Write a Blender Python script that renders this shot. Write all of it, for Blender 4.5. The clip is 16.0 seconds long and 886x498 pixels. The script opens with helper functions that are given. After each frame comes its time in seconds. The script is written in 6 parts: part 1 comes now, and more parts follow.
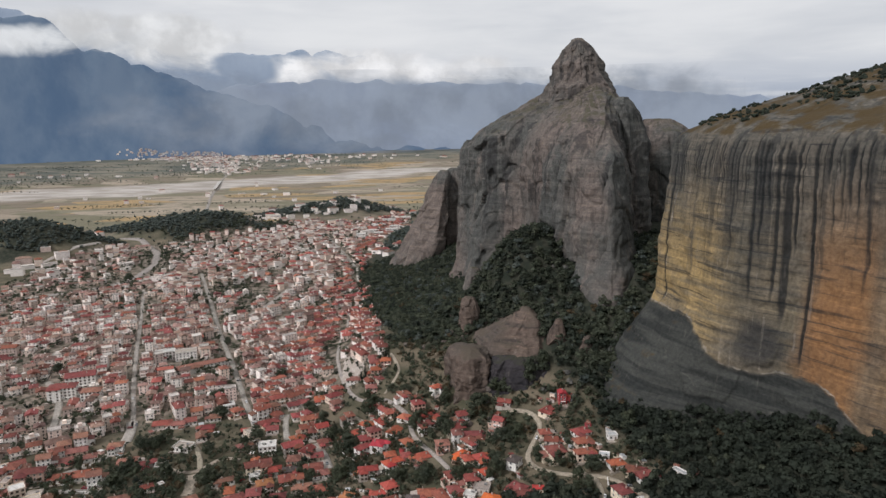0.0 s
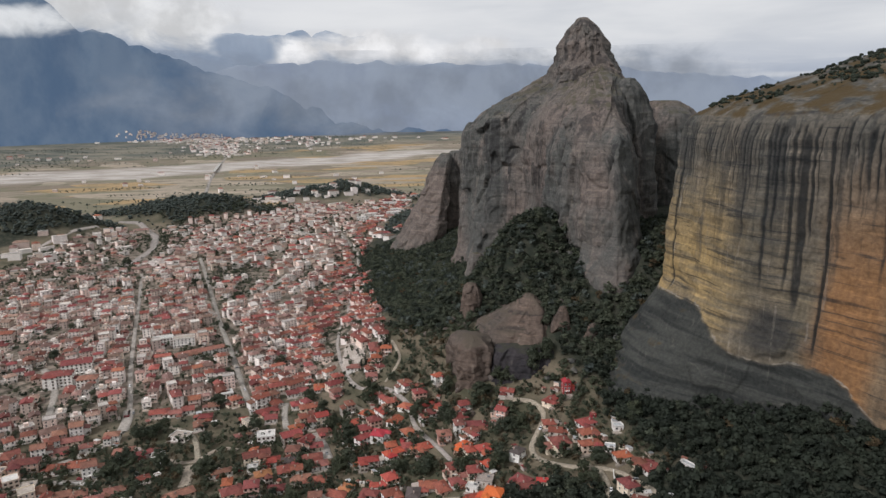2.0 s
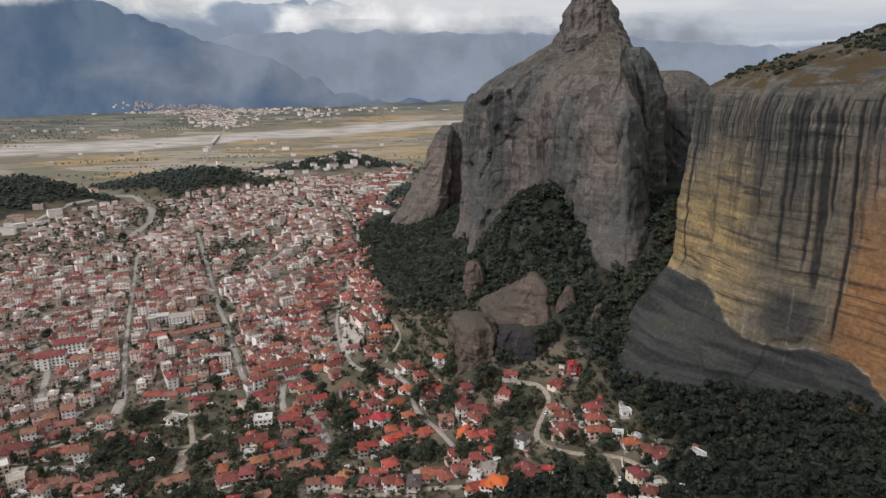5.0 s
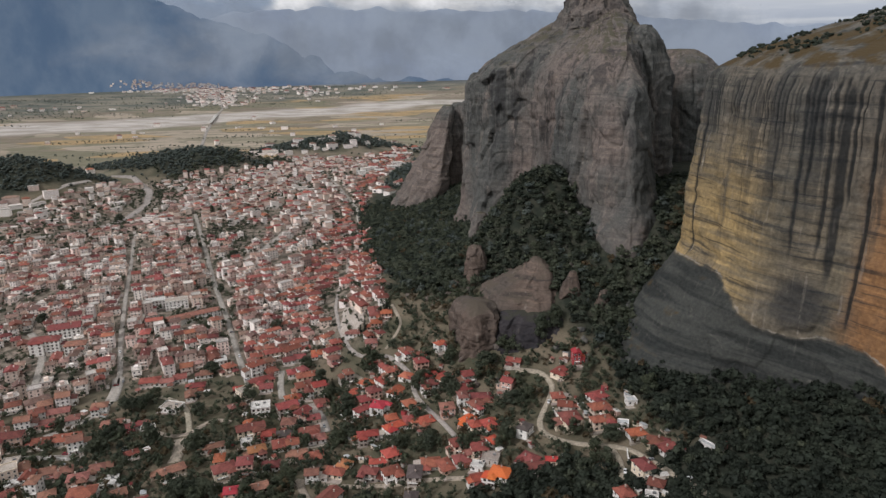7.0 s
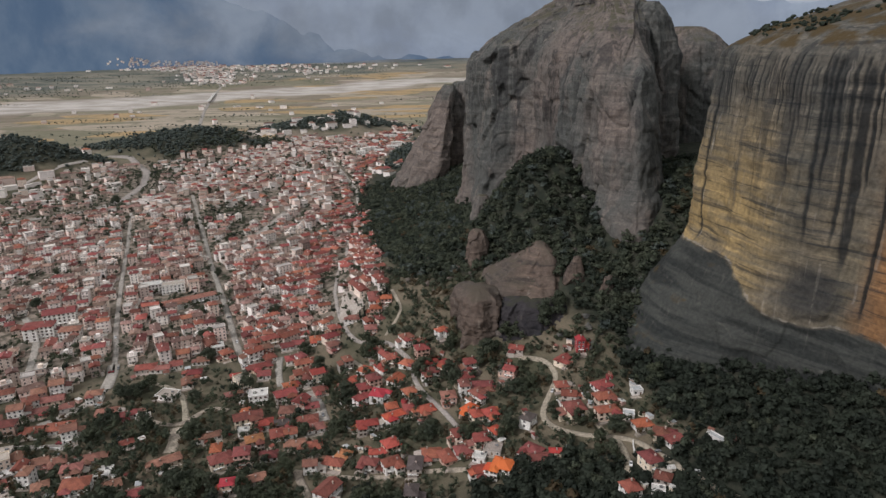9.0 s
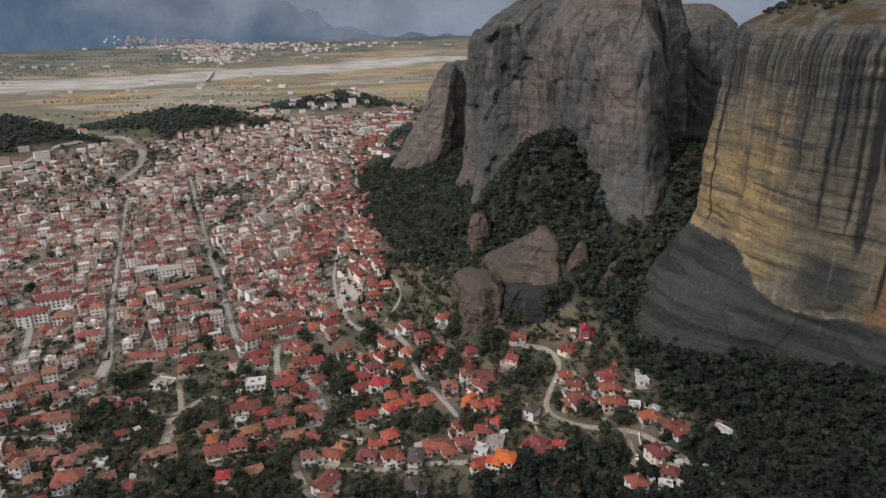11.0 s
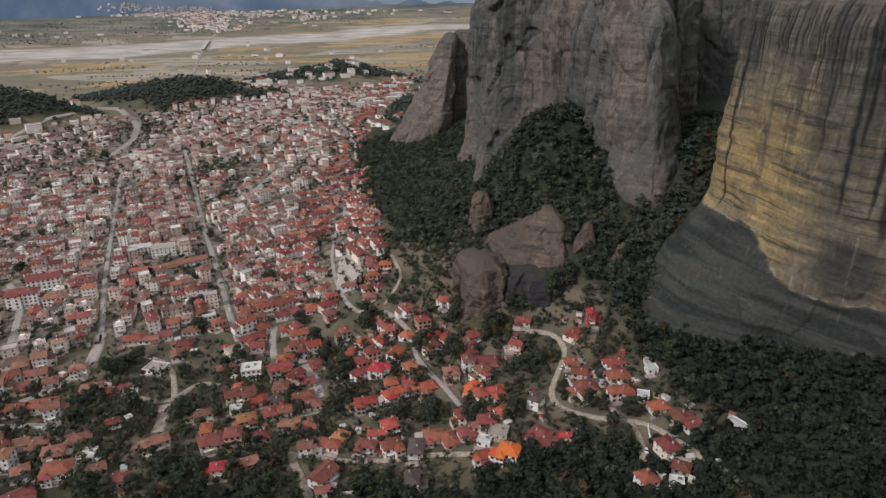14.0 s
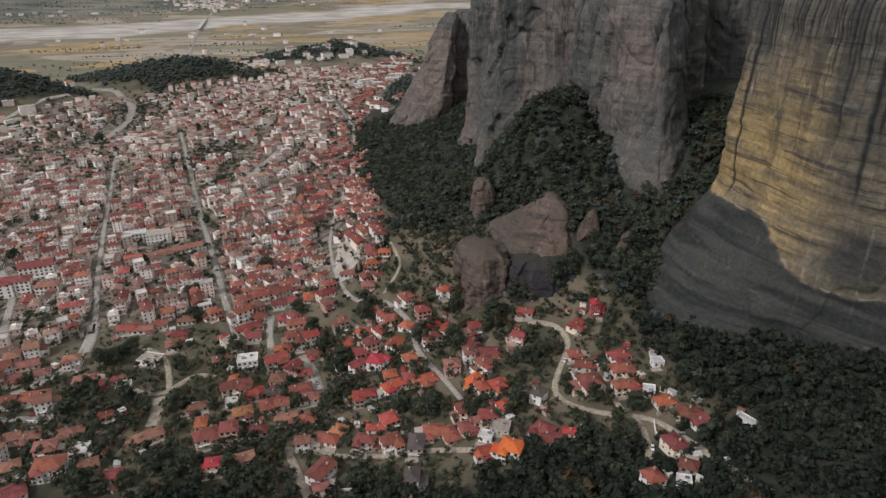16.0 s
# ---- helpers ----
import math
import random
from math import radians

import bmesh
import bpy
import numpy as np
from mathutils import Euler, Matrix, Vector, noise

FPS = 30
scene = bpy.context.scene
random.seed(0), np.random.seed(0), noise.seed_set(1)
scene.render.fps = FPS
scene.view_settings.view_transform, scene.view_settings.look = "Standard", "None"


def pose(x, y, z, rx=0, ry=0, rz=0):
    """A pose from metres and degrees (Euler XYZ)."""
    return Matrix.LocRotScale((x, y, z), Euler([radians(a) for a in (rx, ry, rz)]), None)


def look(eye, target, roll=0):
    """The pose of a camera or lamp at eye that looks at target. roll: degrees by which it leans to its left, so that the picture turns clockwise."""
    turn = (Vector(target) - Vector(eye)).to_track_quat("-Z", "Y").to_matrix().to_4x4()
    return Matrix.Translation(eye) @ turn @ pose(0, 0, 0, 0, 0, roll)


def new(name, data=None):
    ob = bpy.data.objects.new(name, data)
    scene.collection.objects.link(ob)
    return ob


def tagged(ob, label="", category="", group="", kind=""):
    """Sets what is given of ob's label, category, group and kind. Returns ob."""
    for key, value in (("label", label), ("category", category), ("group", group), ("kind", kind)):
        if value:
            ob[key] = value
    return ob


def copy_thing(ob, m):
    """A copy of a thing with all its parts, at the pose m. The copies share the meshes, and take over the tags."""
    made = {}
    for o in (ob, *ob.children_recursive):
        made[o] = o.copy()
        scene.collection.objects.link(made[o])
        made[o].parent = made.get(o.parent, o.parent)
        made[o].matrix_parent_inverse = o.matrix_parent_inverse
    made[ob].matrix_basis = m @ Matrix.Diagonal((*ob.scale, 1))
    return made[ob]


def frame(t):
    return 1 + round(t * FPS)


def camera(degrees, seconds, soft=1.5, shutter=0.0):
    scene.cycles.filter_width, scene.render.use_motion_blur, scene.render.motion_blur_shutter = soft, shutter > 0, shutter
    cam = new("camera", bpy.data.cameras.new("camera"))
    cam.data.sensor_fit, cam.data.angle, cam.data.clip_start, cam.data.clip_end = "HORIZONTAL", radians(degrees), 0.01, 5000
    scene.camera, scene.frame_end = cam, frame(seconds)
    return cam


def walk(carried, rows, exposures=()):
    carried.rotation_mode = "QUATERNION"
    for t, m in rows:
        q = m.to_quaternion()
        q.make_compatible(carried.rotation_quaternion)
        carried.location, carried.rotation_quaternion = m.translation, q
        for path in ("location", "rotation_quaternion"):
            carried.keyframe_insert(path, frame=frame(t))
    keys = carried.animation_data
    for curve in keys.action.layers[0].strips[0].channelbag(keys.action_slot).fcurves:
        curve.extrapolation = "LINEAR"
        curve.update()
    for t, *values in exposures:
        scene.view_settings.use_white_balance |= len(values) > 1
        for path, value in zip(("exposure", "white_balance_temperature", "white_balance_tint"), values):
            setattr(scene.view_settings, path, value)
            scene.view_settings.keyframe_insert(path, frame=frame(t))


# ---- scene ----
cam = camera(66.0, 16.0, 1.45)
# seconds, eye x y z, yaw, pitch, roll
ROWS = [
    (0, 0.37, 0.06, 249.94, 0.028, -10.835, -0.870),
    (1, 0.14, 6.86, 250.12, 0.091, -11.575, -0.883),
    (2, -0.09, 13.63, 250.28, 0.143, -12.326, -0.895),
    (3, -0.31, 20.37, 250.45, 0.187, -13.097, -0.905),
    (4, -0.53, 27.08, 250.61, 0.227, -13.894, -0.915),
    (5, -0.75, 33.77, 250.76, 0.264, -14.717, -0.923),
    (6, -0.97, 40.44, 250.91, 0.299, -15.564, -0.931),
    (7, -1.18, 47.10, 251.07, 0.335, -16.428, -0.937),
    (8, -1.40, 53.75, 251.22, 0.371, -17.302, -0.942),
    (9, -1.62, 60.37, 251.38, 0.407, -18.178, -0.947),
    (10, -1.84, 66.98, 251.54, 0.443, -19.048, -0.950),
    (11, -2.07, 73.57, 251.70, 0.477, -19.906, -0.952),
    (12, -2.31, 80.13, 251.87, 0.508, -20.748, -0.952),
    (13, -2.56, 86.65, 252.06, 0.533, -21.573, -0.952),
    (14, -2.81, 93.14, 252.25, 0.550, -22.385, -0.951),
    (15, -3.08, 99.58, 252.45, 0.555, -23.191, -0.948),
    (16, -3.36, 105.96, 252.66, 0.544, -24.007, -0.945),
]


def aim(x, y, z, yaw, pitch, roll):
    a, b = radians(yaw), radians(pitch)
    ahead = Vector((-math.sin(a) * math.cos(b), math.cos(a) * math.cos(b), math.sin(b)))
    return look((x, y, z), Vector((x, y, z)) + 10 * ahead, roll)


walk(cam, [(row[0], aim(*row[1:])) for row in ROWS], [(0, 0.0), (8, -0.1), (16, -0.16)])

# ---- daylight: overcast sky with a soft sun ----
SUN_HEIGHT, SUN_TURN = radians(42), radians(233)
world = bpy.data.worlds.new("overcast_sky")
scene.world = world
world.use_nodes = True
wt = world.node_tree
wt.nodes.clear()


def node(nt, kind, **settings):
    n = nt.nodes.new("ShaderNode" + kind)
    for key, value in settings.items():
        if key == "operation":
            n.operation = value
        elif key == "blend_type":
            n.blend_type = value
        elif key == "data_type":
            n.data_type = value
        elif key == "attribute_name":
            n.attribute_name = value
    return n


def wire(nt, a, b):
    nt.links.new(a, b)


def plug(nt, socket, value):
    """Sets a socket to a number, a colour or another node's output."""
    if isinstance(value, (int, float)):
        socket.default_value = value
    elif isinstance(value, (tuple, list)):
        socket.default_value = (*value, 1.0)[: len(socket.default_value)]
    else:
        nt.links.new(value, socket)


def calc(nt, op, a, b=0.0, c=None, clamp=False):
    n = node(nt, "Math", operation=op)
    n.use_clamp = clamp
    plug(nt, n.inputs[0], a)
    plug(nt, n.inputs[1], b)
    if c is not None:
        plug(nt, n.inputs[2], c)
    return n.outputs[0]


def blend(nt, fac, a, b, how="MIX"):
    n = node(nt, "Mix", data_type="RGBA", blend_type=how)
    plug(nt, n.inputs[0], fac)
    plug(nt, n.inputs[6], a)
    plug(nt, n.inputs[7], b)
    return n.outputs[2]


def between(nt, value, low, high, to_low=0.0, to_high=1.0):
    n = node(nt, "MapRange")
    n.interpolation_type = "SMOOTHSTEP"
    for k, v in enumerate((value, low, high, to_low, to_high)):
        plug(nt, n.inputs[k], v)
    return n.outputs[0]


def grain(nt, vector, scale, detail=4.0, rough=0.55, warp=0.0):
    n = node(nt, "TexNoise")
    plug(nt, n.inputs["Vector"], vector)
    n.inputs["Scale"].default_value = scale
    n.inputs["Detail"].default_value = detail
    n.inputs["Roughness"].default_value = rough
    n.inputs["Distortion"].default_value = warp
    return n.outputs["Fac"]


def stretched(nt, vector, sx, sy, sz, ox=0.0, oy=0.0, oz=0.0):
    n = node(nt, "Mapping")
    plug(nt, n.inputs["Vector"], vector)
    n.inputs["Location"].default_value = (ox, oy, oz)
    n.inputs["Scale"].default_value = (sx, sy, sz)
    return n.outputs[0]


coords = node(wt, "TexCoord")
split = node(wt, "SeparateXYZ")
wire(wt, coords.outputs["Generated"], split.inputs[0])
sky = node(wt, "TexSky")
sky.sky_type = "NISHITA"
sky.sun_disc = False
sky.sun_elevation, sky.sun_rotation = SUN_HEIGHT, SUN_TURN
sky.dust_density = 2.0
blue = blend(wt, 1.0, sky.outputs[0], (0.10, 0.10, 0.10), "MULTIPLY")
banks = grain(wt, stretched(wt, coords.outputs["Generated"], 2.0, 2.0, 8.0, 0.3, 0.1), 1.6, 5.0, 0.5, 0.2)
wisps = grain(wt, stretched(wt, coords.outputs["Generated"], 1.5, 1.5, 11.0, 4.0), 2.4, 5.0, 0.55, 0.4)
mass = calc(wt, "ADD", calc(wt, "MULTIPLY", banks, 0.65), calc(wt, "MULTIPLY", wisps, 0.35))
cloud = blend(wt, between(wt, mass, 0.30, 0.66), (0.57, 0.595, 0.645), (0.765, 0.775, 0.80))
low = between(wt, split.outputs[2], 0.01, 0.10)
cloud = blend(wt, low, blend(wt, between(wt, wisps, 0.45, 0.62), (0.38, 0.43, 0.53), (0.64, 0.66, 0.70)), cloud)
cover = between(wt, mass, 0.25, 0.4, 0.86, 0.98)
back = node(wt, "Background")
wire(wt, blend(wt, cover, blue, cloud), back.inputs[0])
back.inputs[1].default_value = 1.0
wire(wt, back.outputs[0], node(wt, "OutputWorld").inputs[0])

sun_data = bpy.data.lights.new("sun", "SUN")
sun_data.energy, sun_data.angle, sun_data.color = 2.5, radians(12), (1.0, 0.965, 0.985)
sun = new("sun", sun_data)
sun.matrix_world = pose(0, 0, 900) @ Euler((radians(90) - SUN_HEIGHT, 0, radians(-53))).to_matrix().to_4x4()


# ---- materials ----
def start_material(name, rough=0.85, gloss=0.3):
    m = bpy.data.materials.new(name)
    m.use_nodes = True
    nt = m.node_tree
    shader = nt.nodes["Principled BSDF"]
    shader.inputs["Roughness"].default_value = rough
    shader.inputs["Specular IOR Level"].default_value = gloss
    place = node(nt, "NewGeometry")
    return m, nt, shader, place.outputs["Position"]


def relief(nt, shader, height, strength, distance):
    b = node(nt, "Bump")
    plug(nt, b.inputs["Height"], height)
    b.inputs["Strength"].default_value = strength
    b.inputs["Distance"].default_value = distance
    wire(nt, b.outputs[0], shader.inputs["Normal"])


def worn(name, dark, light, coarse=0.25, fine=2.5, rough=0.85, odd=0.25, gloss=0.3, bump=0.0, per_island=False):
    """A surface that varies from piece to piece, in broad stains and in fine grain."""
    m, nt, shader, at = start_material(name, rough, gloss)
    a = between(nt, grain(nt, at, coarse, 3.0), 0.3, 0.7)
    colour = blend(nt, a, dark, light)
    b = grain(nt, at, fine, 4.0, 0.6)
    colour = blend(nt, 0.55, colour, blend(nt, between(nt, b, 0.36, 0.64), tuple(0.72 * c for c in dark), tuple(1.12 * c for c in light)))
    if per_island:
        pick = node(nt, "NewGeometry").outputs["Random Per Island"]
    else:
        pick = node(nt, "ObjectInfo").outputs["Random"]
    tone = node(nt, "HueSaturation")
    plug(nt, tone.inputs["Color"], colour)
    plug(nt, tone.inputs["Value"], between(nt, pick, 0.0, 1.0, 1 - odd, 1 + odd))
    plug(nt, tone.inputs["Hue"], between(nt, calc(nt, "FRACT", calc(nt, "MULTIPLY", pick, 7.31)), 0, 1, 0.488, 0.512))
    wire(nt, tone.outputs[0], shader.inputs["Base Color"])
    if bump:
        relief(nt, shader, b, bump, 0.1)
    return m


def roof_paint(key, dark, light, odd=0.22, per_island=False):
    m = worn("roof_tiles_" + key, dark, light, 0.35, 3.0, 0.8, odd, 0.25, 0.4, per_island)
    return m


ROOFS = {
    "r": roof_paint("red", (0.125, 0.038, 0.031), (0.280, 0.080, 0.059)),
    "R": roof_paint("bright_red", (0.27, 0.036, 0.032), (0.42, 0.060, 0.048), 0.1),
    "O": roof_paint("orange_red", (0.19, 0.050, 0.033), (0.38, 0.096, 0.058)),
    "o": roof_paint("ochre", (0.26, 0.095, 0.050), (0.40, 0.160, 0.082)),
    "X": roof_paint("vivid_orange", (0.48, 0.085, 0.032), (0.60, 0.125, 0.046), 0.06),
    "d": roof_paint("dark_red", (0.105, 0.038, 0.032), (0.235, 0.078, 0.060)),
    "b": roof_paint("brown", (0.135, 0.060, 0.047), (0.275, 0.125, 0.092)),
    "k": roof_paint("dark_slate", (0.055, 0.045, 0.042), (0.11, 0.088, 0.082)),
    "p": worn("concrete_deck", (0.26, 0.22, 0.19), (0.42, 0.36, 0.31), 0.3, 2.0, 0.9, 0.15),
    "w": worn("pale_deck", (0.42, 0.40, 0.37), (0.62, 0.60, 0.56), 0.3, 2.0, 0.9, 0.12),
    "g": worn("metal_sheet", (0.30, 0.31, 0.31), (0.50, 0.51, 0.51), 0.4, 3.0, 0.5, 0.1, 0.5),
}
WALLS = [
    worn("white_render", (0.64, 0.61, 0.57), (0.84, 0.81, 0.77), 0.3, 1.6, 0.9, 0.10),
    worn("cream_render", (0.58, 0.47, 0.37), (0.76, 0.65, 0.53), 0.3, 1.6, 0.9, 0.14),
    worn("grey_render", (0.33, 0.29, 0.26), (0.50, 0.45, 0.40), 0.3, 1.6, 0.9, 0.16),
    worn("rose_render", (0.46, 0.30, 0.24), (0.62, 0.43, 0.35), 0.3, 1.6, 0.9, 0.14),
    worn("red_render", (0.30, 0.045, 0.045), (0.42, 0.070, 0.065), 0.3, 1.6, 0.9, 0.05),
]
GLASS = worn("window_glass", (0.02, 0.022, 0.026), (0.05, 0.055, 0.06), 0.5, 3.0, 0.12, 0.4, 0.6)
FRAME = worn("window_frame_paint", (0.45, 0.42, 0.38), (0.62, 0.60, 0.56), 1.0, 6.0, 0.6, 0.2)
WOOD = worn("door_wood", (0.06, 0.035, 0.02), (0.15, 0.085, 0.05), 1.0, 6.0, 0.6, 0.3)
METAL = worn("painted_metal", (0.10, 0.10, 0.10), (0.22, 0.22, 0.22), 1.0, 6.0, 0.45, 0.2)
CAR_PAINTS = [worn("car_white", (0.60, 0.60, 0.60), (0.75, 0.75, 0.75), 1.0, 5.0, 0.3, 0.05, 0.5), worn("car_grey", (0.14, 0.145, 0.15), (0.24, 0.245, 0.25), 1.0, 5.0, 0.3, 0.2, 0.5), worn("car_red", (0.24, 0.03, 0.025), (0.34, 0.045, 0.035), 1.0, 5.0, 0.3, 0.1, 0.5)]
RUBBER = worn("tyre_rubber", (0.015, 0.015, 0.015), (0.03, 0.03, 0.03), 1.0, 8.0, 0.8, 0.1)
CHIMNEY = worn("chimney_render", (0.30, 0.22, 0.18), (0.50, 0.42, 0.36), 1.0, 4.0, 0.9, 0.2)
BARK = worn("bark", (0.04, 0.03, 0.022), (0.10, 0.075, 0.055), 0.8, 6.0, 0.95, 0.2)
ROAD = worn("street_asphalt", (0.23, 0.208, 0.185), (0.35, 0.315, 0.28), 0.06, 0.7, 0.9, 0.12)
DIRT = worn("dirt_track", (0.26, 0.218, 0.17), (0.40, 0.345, 0.27), 0.08, 0.8, 0.95, 0.12)
PALE_YARD = worn("pale_worn_concrete", (0.32, 0.28, 0.235), (0.46, 0.41, 0.355), 0.08, 0.9, 0.95, 0.05)
TOWN_ROOFS = [
    worn("town_tiles_red", (0.105, 0.036, 0.030), (0.25, 0.082, 0.064), 0.3, 2.5, 0.8, 0.4, 0.25, 0.0, True),
    worn("town_tiles_orange", (0.17, 0.056, 0.040), (0.33, 0.112, 0.076), 0.3, 2.5, 0.8, 0.3, 0.25, 0.0, True),
    worn("town_tiles_brown", (0.125, 0.075, 0.060), (0.30, 0.190, 0.152), 0.3, 2.5, 0.8, 0.4, 0.25, 0.0, True),
    worn("town_deck", (0.36, 0.32, 0.29), (0.60, 0.55, 0.50), 0.3, 2.0, 0.9, 0.3, 0.25, 0.0, True),
]
TOWN_WALLS = [
    worn("town_render_white", (0.77, 0.69, 0.64), (0.91, 0.85, 0.80), 0.3, 1.6, 0.9, 0.08, 0.3, 0.0, True),
    worn("town_render_cream", (0.62, 0.49, 0.42), (0.82, 0.68, 0.60), 0.3, 1.6, 0.9, 0.25, 0.3, 0.0, True),
    worn("town_render_grey", (0.44, 0.355, 0.30), (0.66, 0.545, 0.47), 0.3, 1.6, 0.9, 0.3, 0.3, 0.0, True),
]
TOWN_GLASS = worn("town_window_glass", (0.03, 0.03, 0.035), (0.07, 0.07, 0.075), 0.5, 2.0, 0.2, 0.3, 0.5, 0.0, True)


def foliage(name, dark, light, odd=0.2):
    m, nt, shader, at = start_material(name, 0.7, 0.2)
    colour = blend(nt, between(nt, grain(nt, at, 0.05, 3.0), 0.35, 0.65), dark, light)
    colour = blend(nt, 0.5, colour, blend(nt, between(nt, grain(nt, at, 1.3, 3.0), 0.3, 0.7), dark, light))
    pick = node(nt, "NewGeometry").outputs["Random Per Island"]
    tone = node(nt, "HueSaturation")
    plug(nt, tone.inputs["Color"], colour)
    plug(nt, tone.inputs["Value"], between(nt, pick, 0.0, 1.0, 1 - odd, 1 + odd))
    plug(nt, tone.inputs["Hue"], between(nt, calc(nt, "FRACT", calc(nt, "MULTIPLY", pick, 5.77)), 0, 1, 0.485, 0.51))
    wire(nt, tone.outputs[0], shader.inputs["Base Color"])
    # light passes through the thin leaves
    thin = node(nt, "BsdfTranslucent")
    wire(nt, tone.outputs[0], thin.inputs[0])
    both = node(nt, "MixShader")
    both.inputs[0].default_value = 0.5
    wire(nt, shader.outputs[0], both.inputs[1])
    wire(nt, thin.outputs[0], both.inputs[2])
    wire(nt, both.outputs[0], nt.nodes["Material Output"].inputs[0])
    return m


LEAVES = foliage("evergreen_leaves", (0.034, 0.044, 0.033), (0.058, 0.070, 0.050))
LEAVES_GARDEN = foliage("garden_leaves", (0.055, 0.068, 0.046), (0.098, 0.110, 0.068))
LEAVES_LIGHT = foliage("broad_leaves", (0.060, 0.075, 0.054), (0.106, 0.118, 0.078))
# distance haze is put into this leaf colour: lighter and bluer
LEAVES_HAZED = foliage("hill_oak_leaves", (0.078, 0.098, 0.092), (0.130, 0.150, 0.128))
LEAVES_DRY = foliage("autumn_leaves", (0.070, 0.056, 0.034), (0.120, 0.090, 0.050))
CYPRESS = foliage("cypress_leaves", (0.025, 0.033, 0.026), (0.042, 0.051, 0.037))


def rock_material(name, warm, cool, dark, streak=0.8, stains=None, turf=(0.075, 0.068, 0.032), ledge=0.8, wash=0.3, beds=0.6):
    m, nt, shader, at = start_material(name, 0.95, 0.15)
    xyz = node(nt, "SeparateXYZ")
    wire(nt, at, xyz.inputs[0])
    broad = between(nt, grain(nt, stretched(nt, at, 1, 1, 0.6), 0.010, 4.0, 0.55), 0.40, 0.60)
    colour = blend(nt, broad, cool, warm)
    patch = grain(nt, stretched(nt, at, 1, 1, 0.45, 50.0), 0.06, 5.0, 0.62, 0.8)
    colour = blend(nt, between(nt, patch, 0.52, 0.72, 0.0, 0.6), colour, tuple(1.4 * c for c in warm))
    colour = blend(nt, between(nt, patch, 0.46, 0.30, 0.0, 0.6), colour, tuple(0.55 * c for c in cool))
    foot = None
    if stains:
        colour, foot = stains(nt, at, xyz, colour)
    # level beds of pebbles and sand
    bed = grain(nt, stretched(nt, at, 0.12, 0.12, 2.2), 0.16, 5.0, 0.6, 0.6)
    where = between(nt, grain(nt, at, 0.02, 3.0), 0.34, 0.52)
    colour = blend(nt, calc(nt, "MULTIPLY", where, between(nt, bed, 0.54, 0.66, 0.0, beds)), colour, blend(nt, 1.0, colour, (1.6, 1.55, 1.45), "MULTIPLY"))
    colour = blend(nt, calc(nt, "MULTIPLY", where, between(nt, bed, 0.46, 0.34, 0.0, beds)), colour, dark)
    # dark water streaks, broad and narrow
    run = grain(nt, stretched(nt, at, 1.0, 1.0, 0.02, 3.0), 0.10, 3.0, 0.55, 0.3)
    reach = between(nt, calc(nt, "MULTIPLY_ADD", grain(nt, stretched(nt, at, 1, 1, 0.1, 12.0), 0.05, 3.0), 190.0, xyz.outputs[2]), 205.0, 285.0)
    run = calc(nt, "MULTIPLY", between(nt, run, 0.53, 0.61, 0.0, streak), calc(nt, "MULTIPLY_ADD", reach, 0.85, 0.15))
    colour = blend(nt, run, colour, dark)
    thin = grain(nt, stretched(nt, at, 1.0, 1.0, 0.025, 77.0), 0.33, 3.0, 0.6, 0.2)
    colour = blend(nt, calc(nt, "MULTIPLY", between(nt, thin, 0.55, 0.64, 0.0, streak * 0.8), calc(nt, "MULTIPLY_ADD", reach, 0.8, 0.2)), colour, dark)
    # darker down the cut grooves
    algae = node(nt, "Attribute", attribute_name="algae").outputs["Fac"]
    colour = blend(nt, between(nt, algae, 0.15, 0.7, 0.0, 0.85), colour, tuple(0.7 * c for c in dark))
    pale = grain(nt, stretched(nt, at, 1.0, 1.0, 0.05, 31.0), 0.2, 3.0, 0.6, 0.3)
    colour = blend(nt, between(nt, pale, 0.61, 0.74, 0.0, wash), colour, (0.30, 0.265, 0.225))
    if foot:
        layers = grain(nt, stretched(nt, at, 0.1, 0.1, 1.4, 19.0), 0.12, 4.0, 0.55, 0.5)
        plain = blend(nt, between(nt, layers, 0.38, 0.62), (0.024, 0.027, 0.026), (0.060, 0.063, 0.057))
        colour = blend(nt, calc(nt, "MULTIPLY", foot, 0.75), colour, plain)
    fine = grain(nt, at, 0.45, 5.0, 0.6)
    colour = blend(nt, between(nt, fine, 0.3, 0.7, 0.0, 1.0), blend(nt, 1.0, colour, (0.80, 0.80, 0.82), "MULTIPLY"), blend(nt, 1.0, colour, (1.16, 1.15, 1.13), "MULTIPLY"))
    # scrub on ledges
    face = node(nt, "SeparateXYZ")
    wire(nt, node(nt, "NewGeometry").outputs["Normal"], face.inputs[0])
    scrub = calc(nt, "MULTIPLY", between(nt, face.outputs[2], ledge - 0.2, ledge), between(nt, grain(nt, at, 0.07, 4.0), 0.38, 0.55))
    colour = blend(nt, scrub, colour, turf)
    wire(nt, colour, shader.inputs["Base Color"])
    relief(nt, shader, calc(nt, "ADD", fine, calc(nt, "MULTIPLY", patch, 2.0)), 0.55, 1.3)
    return m


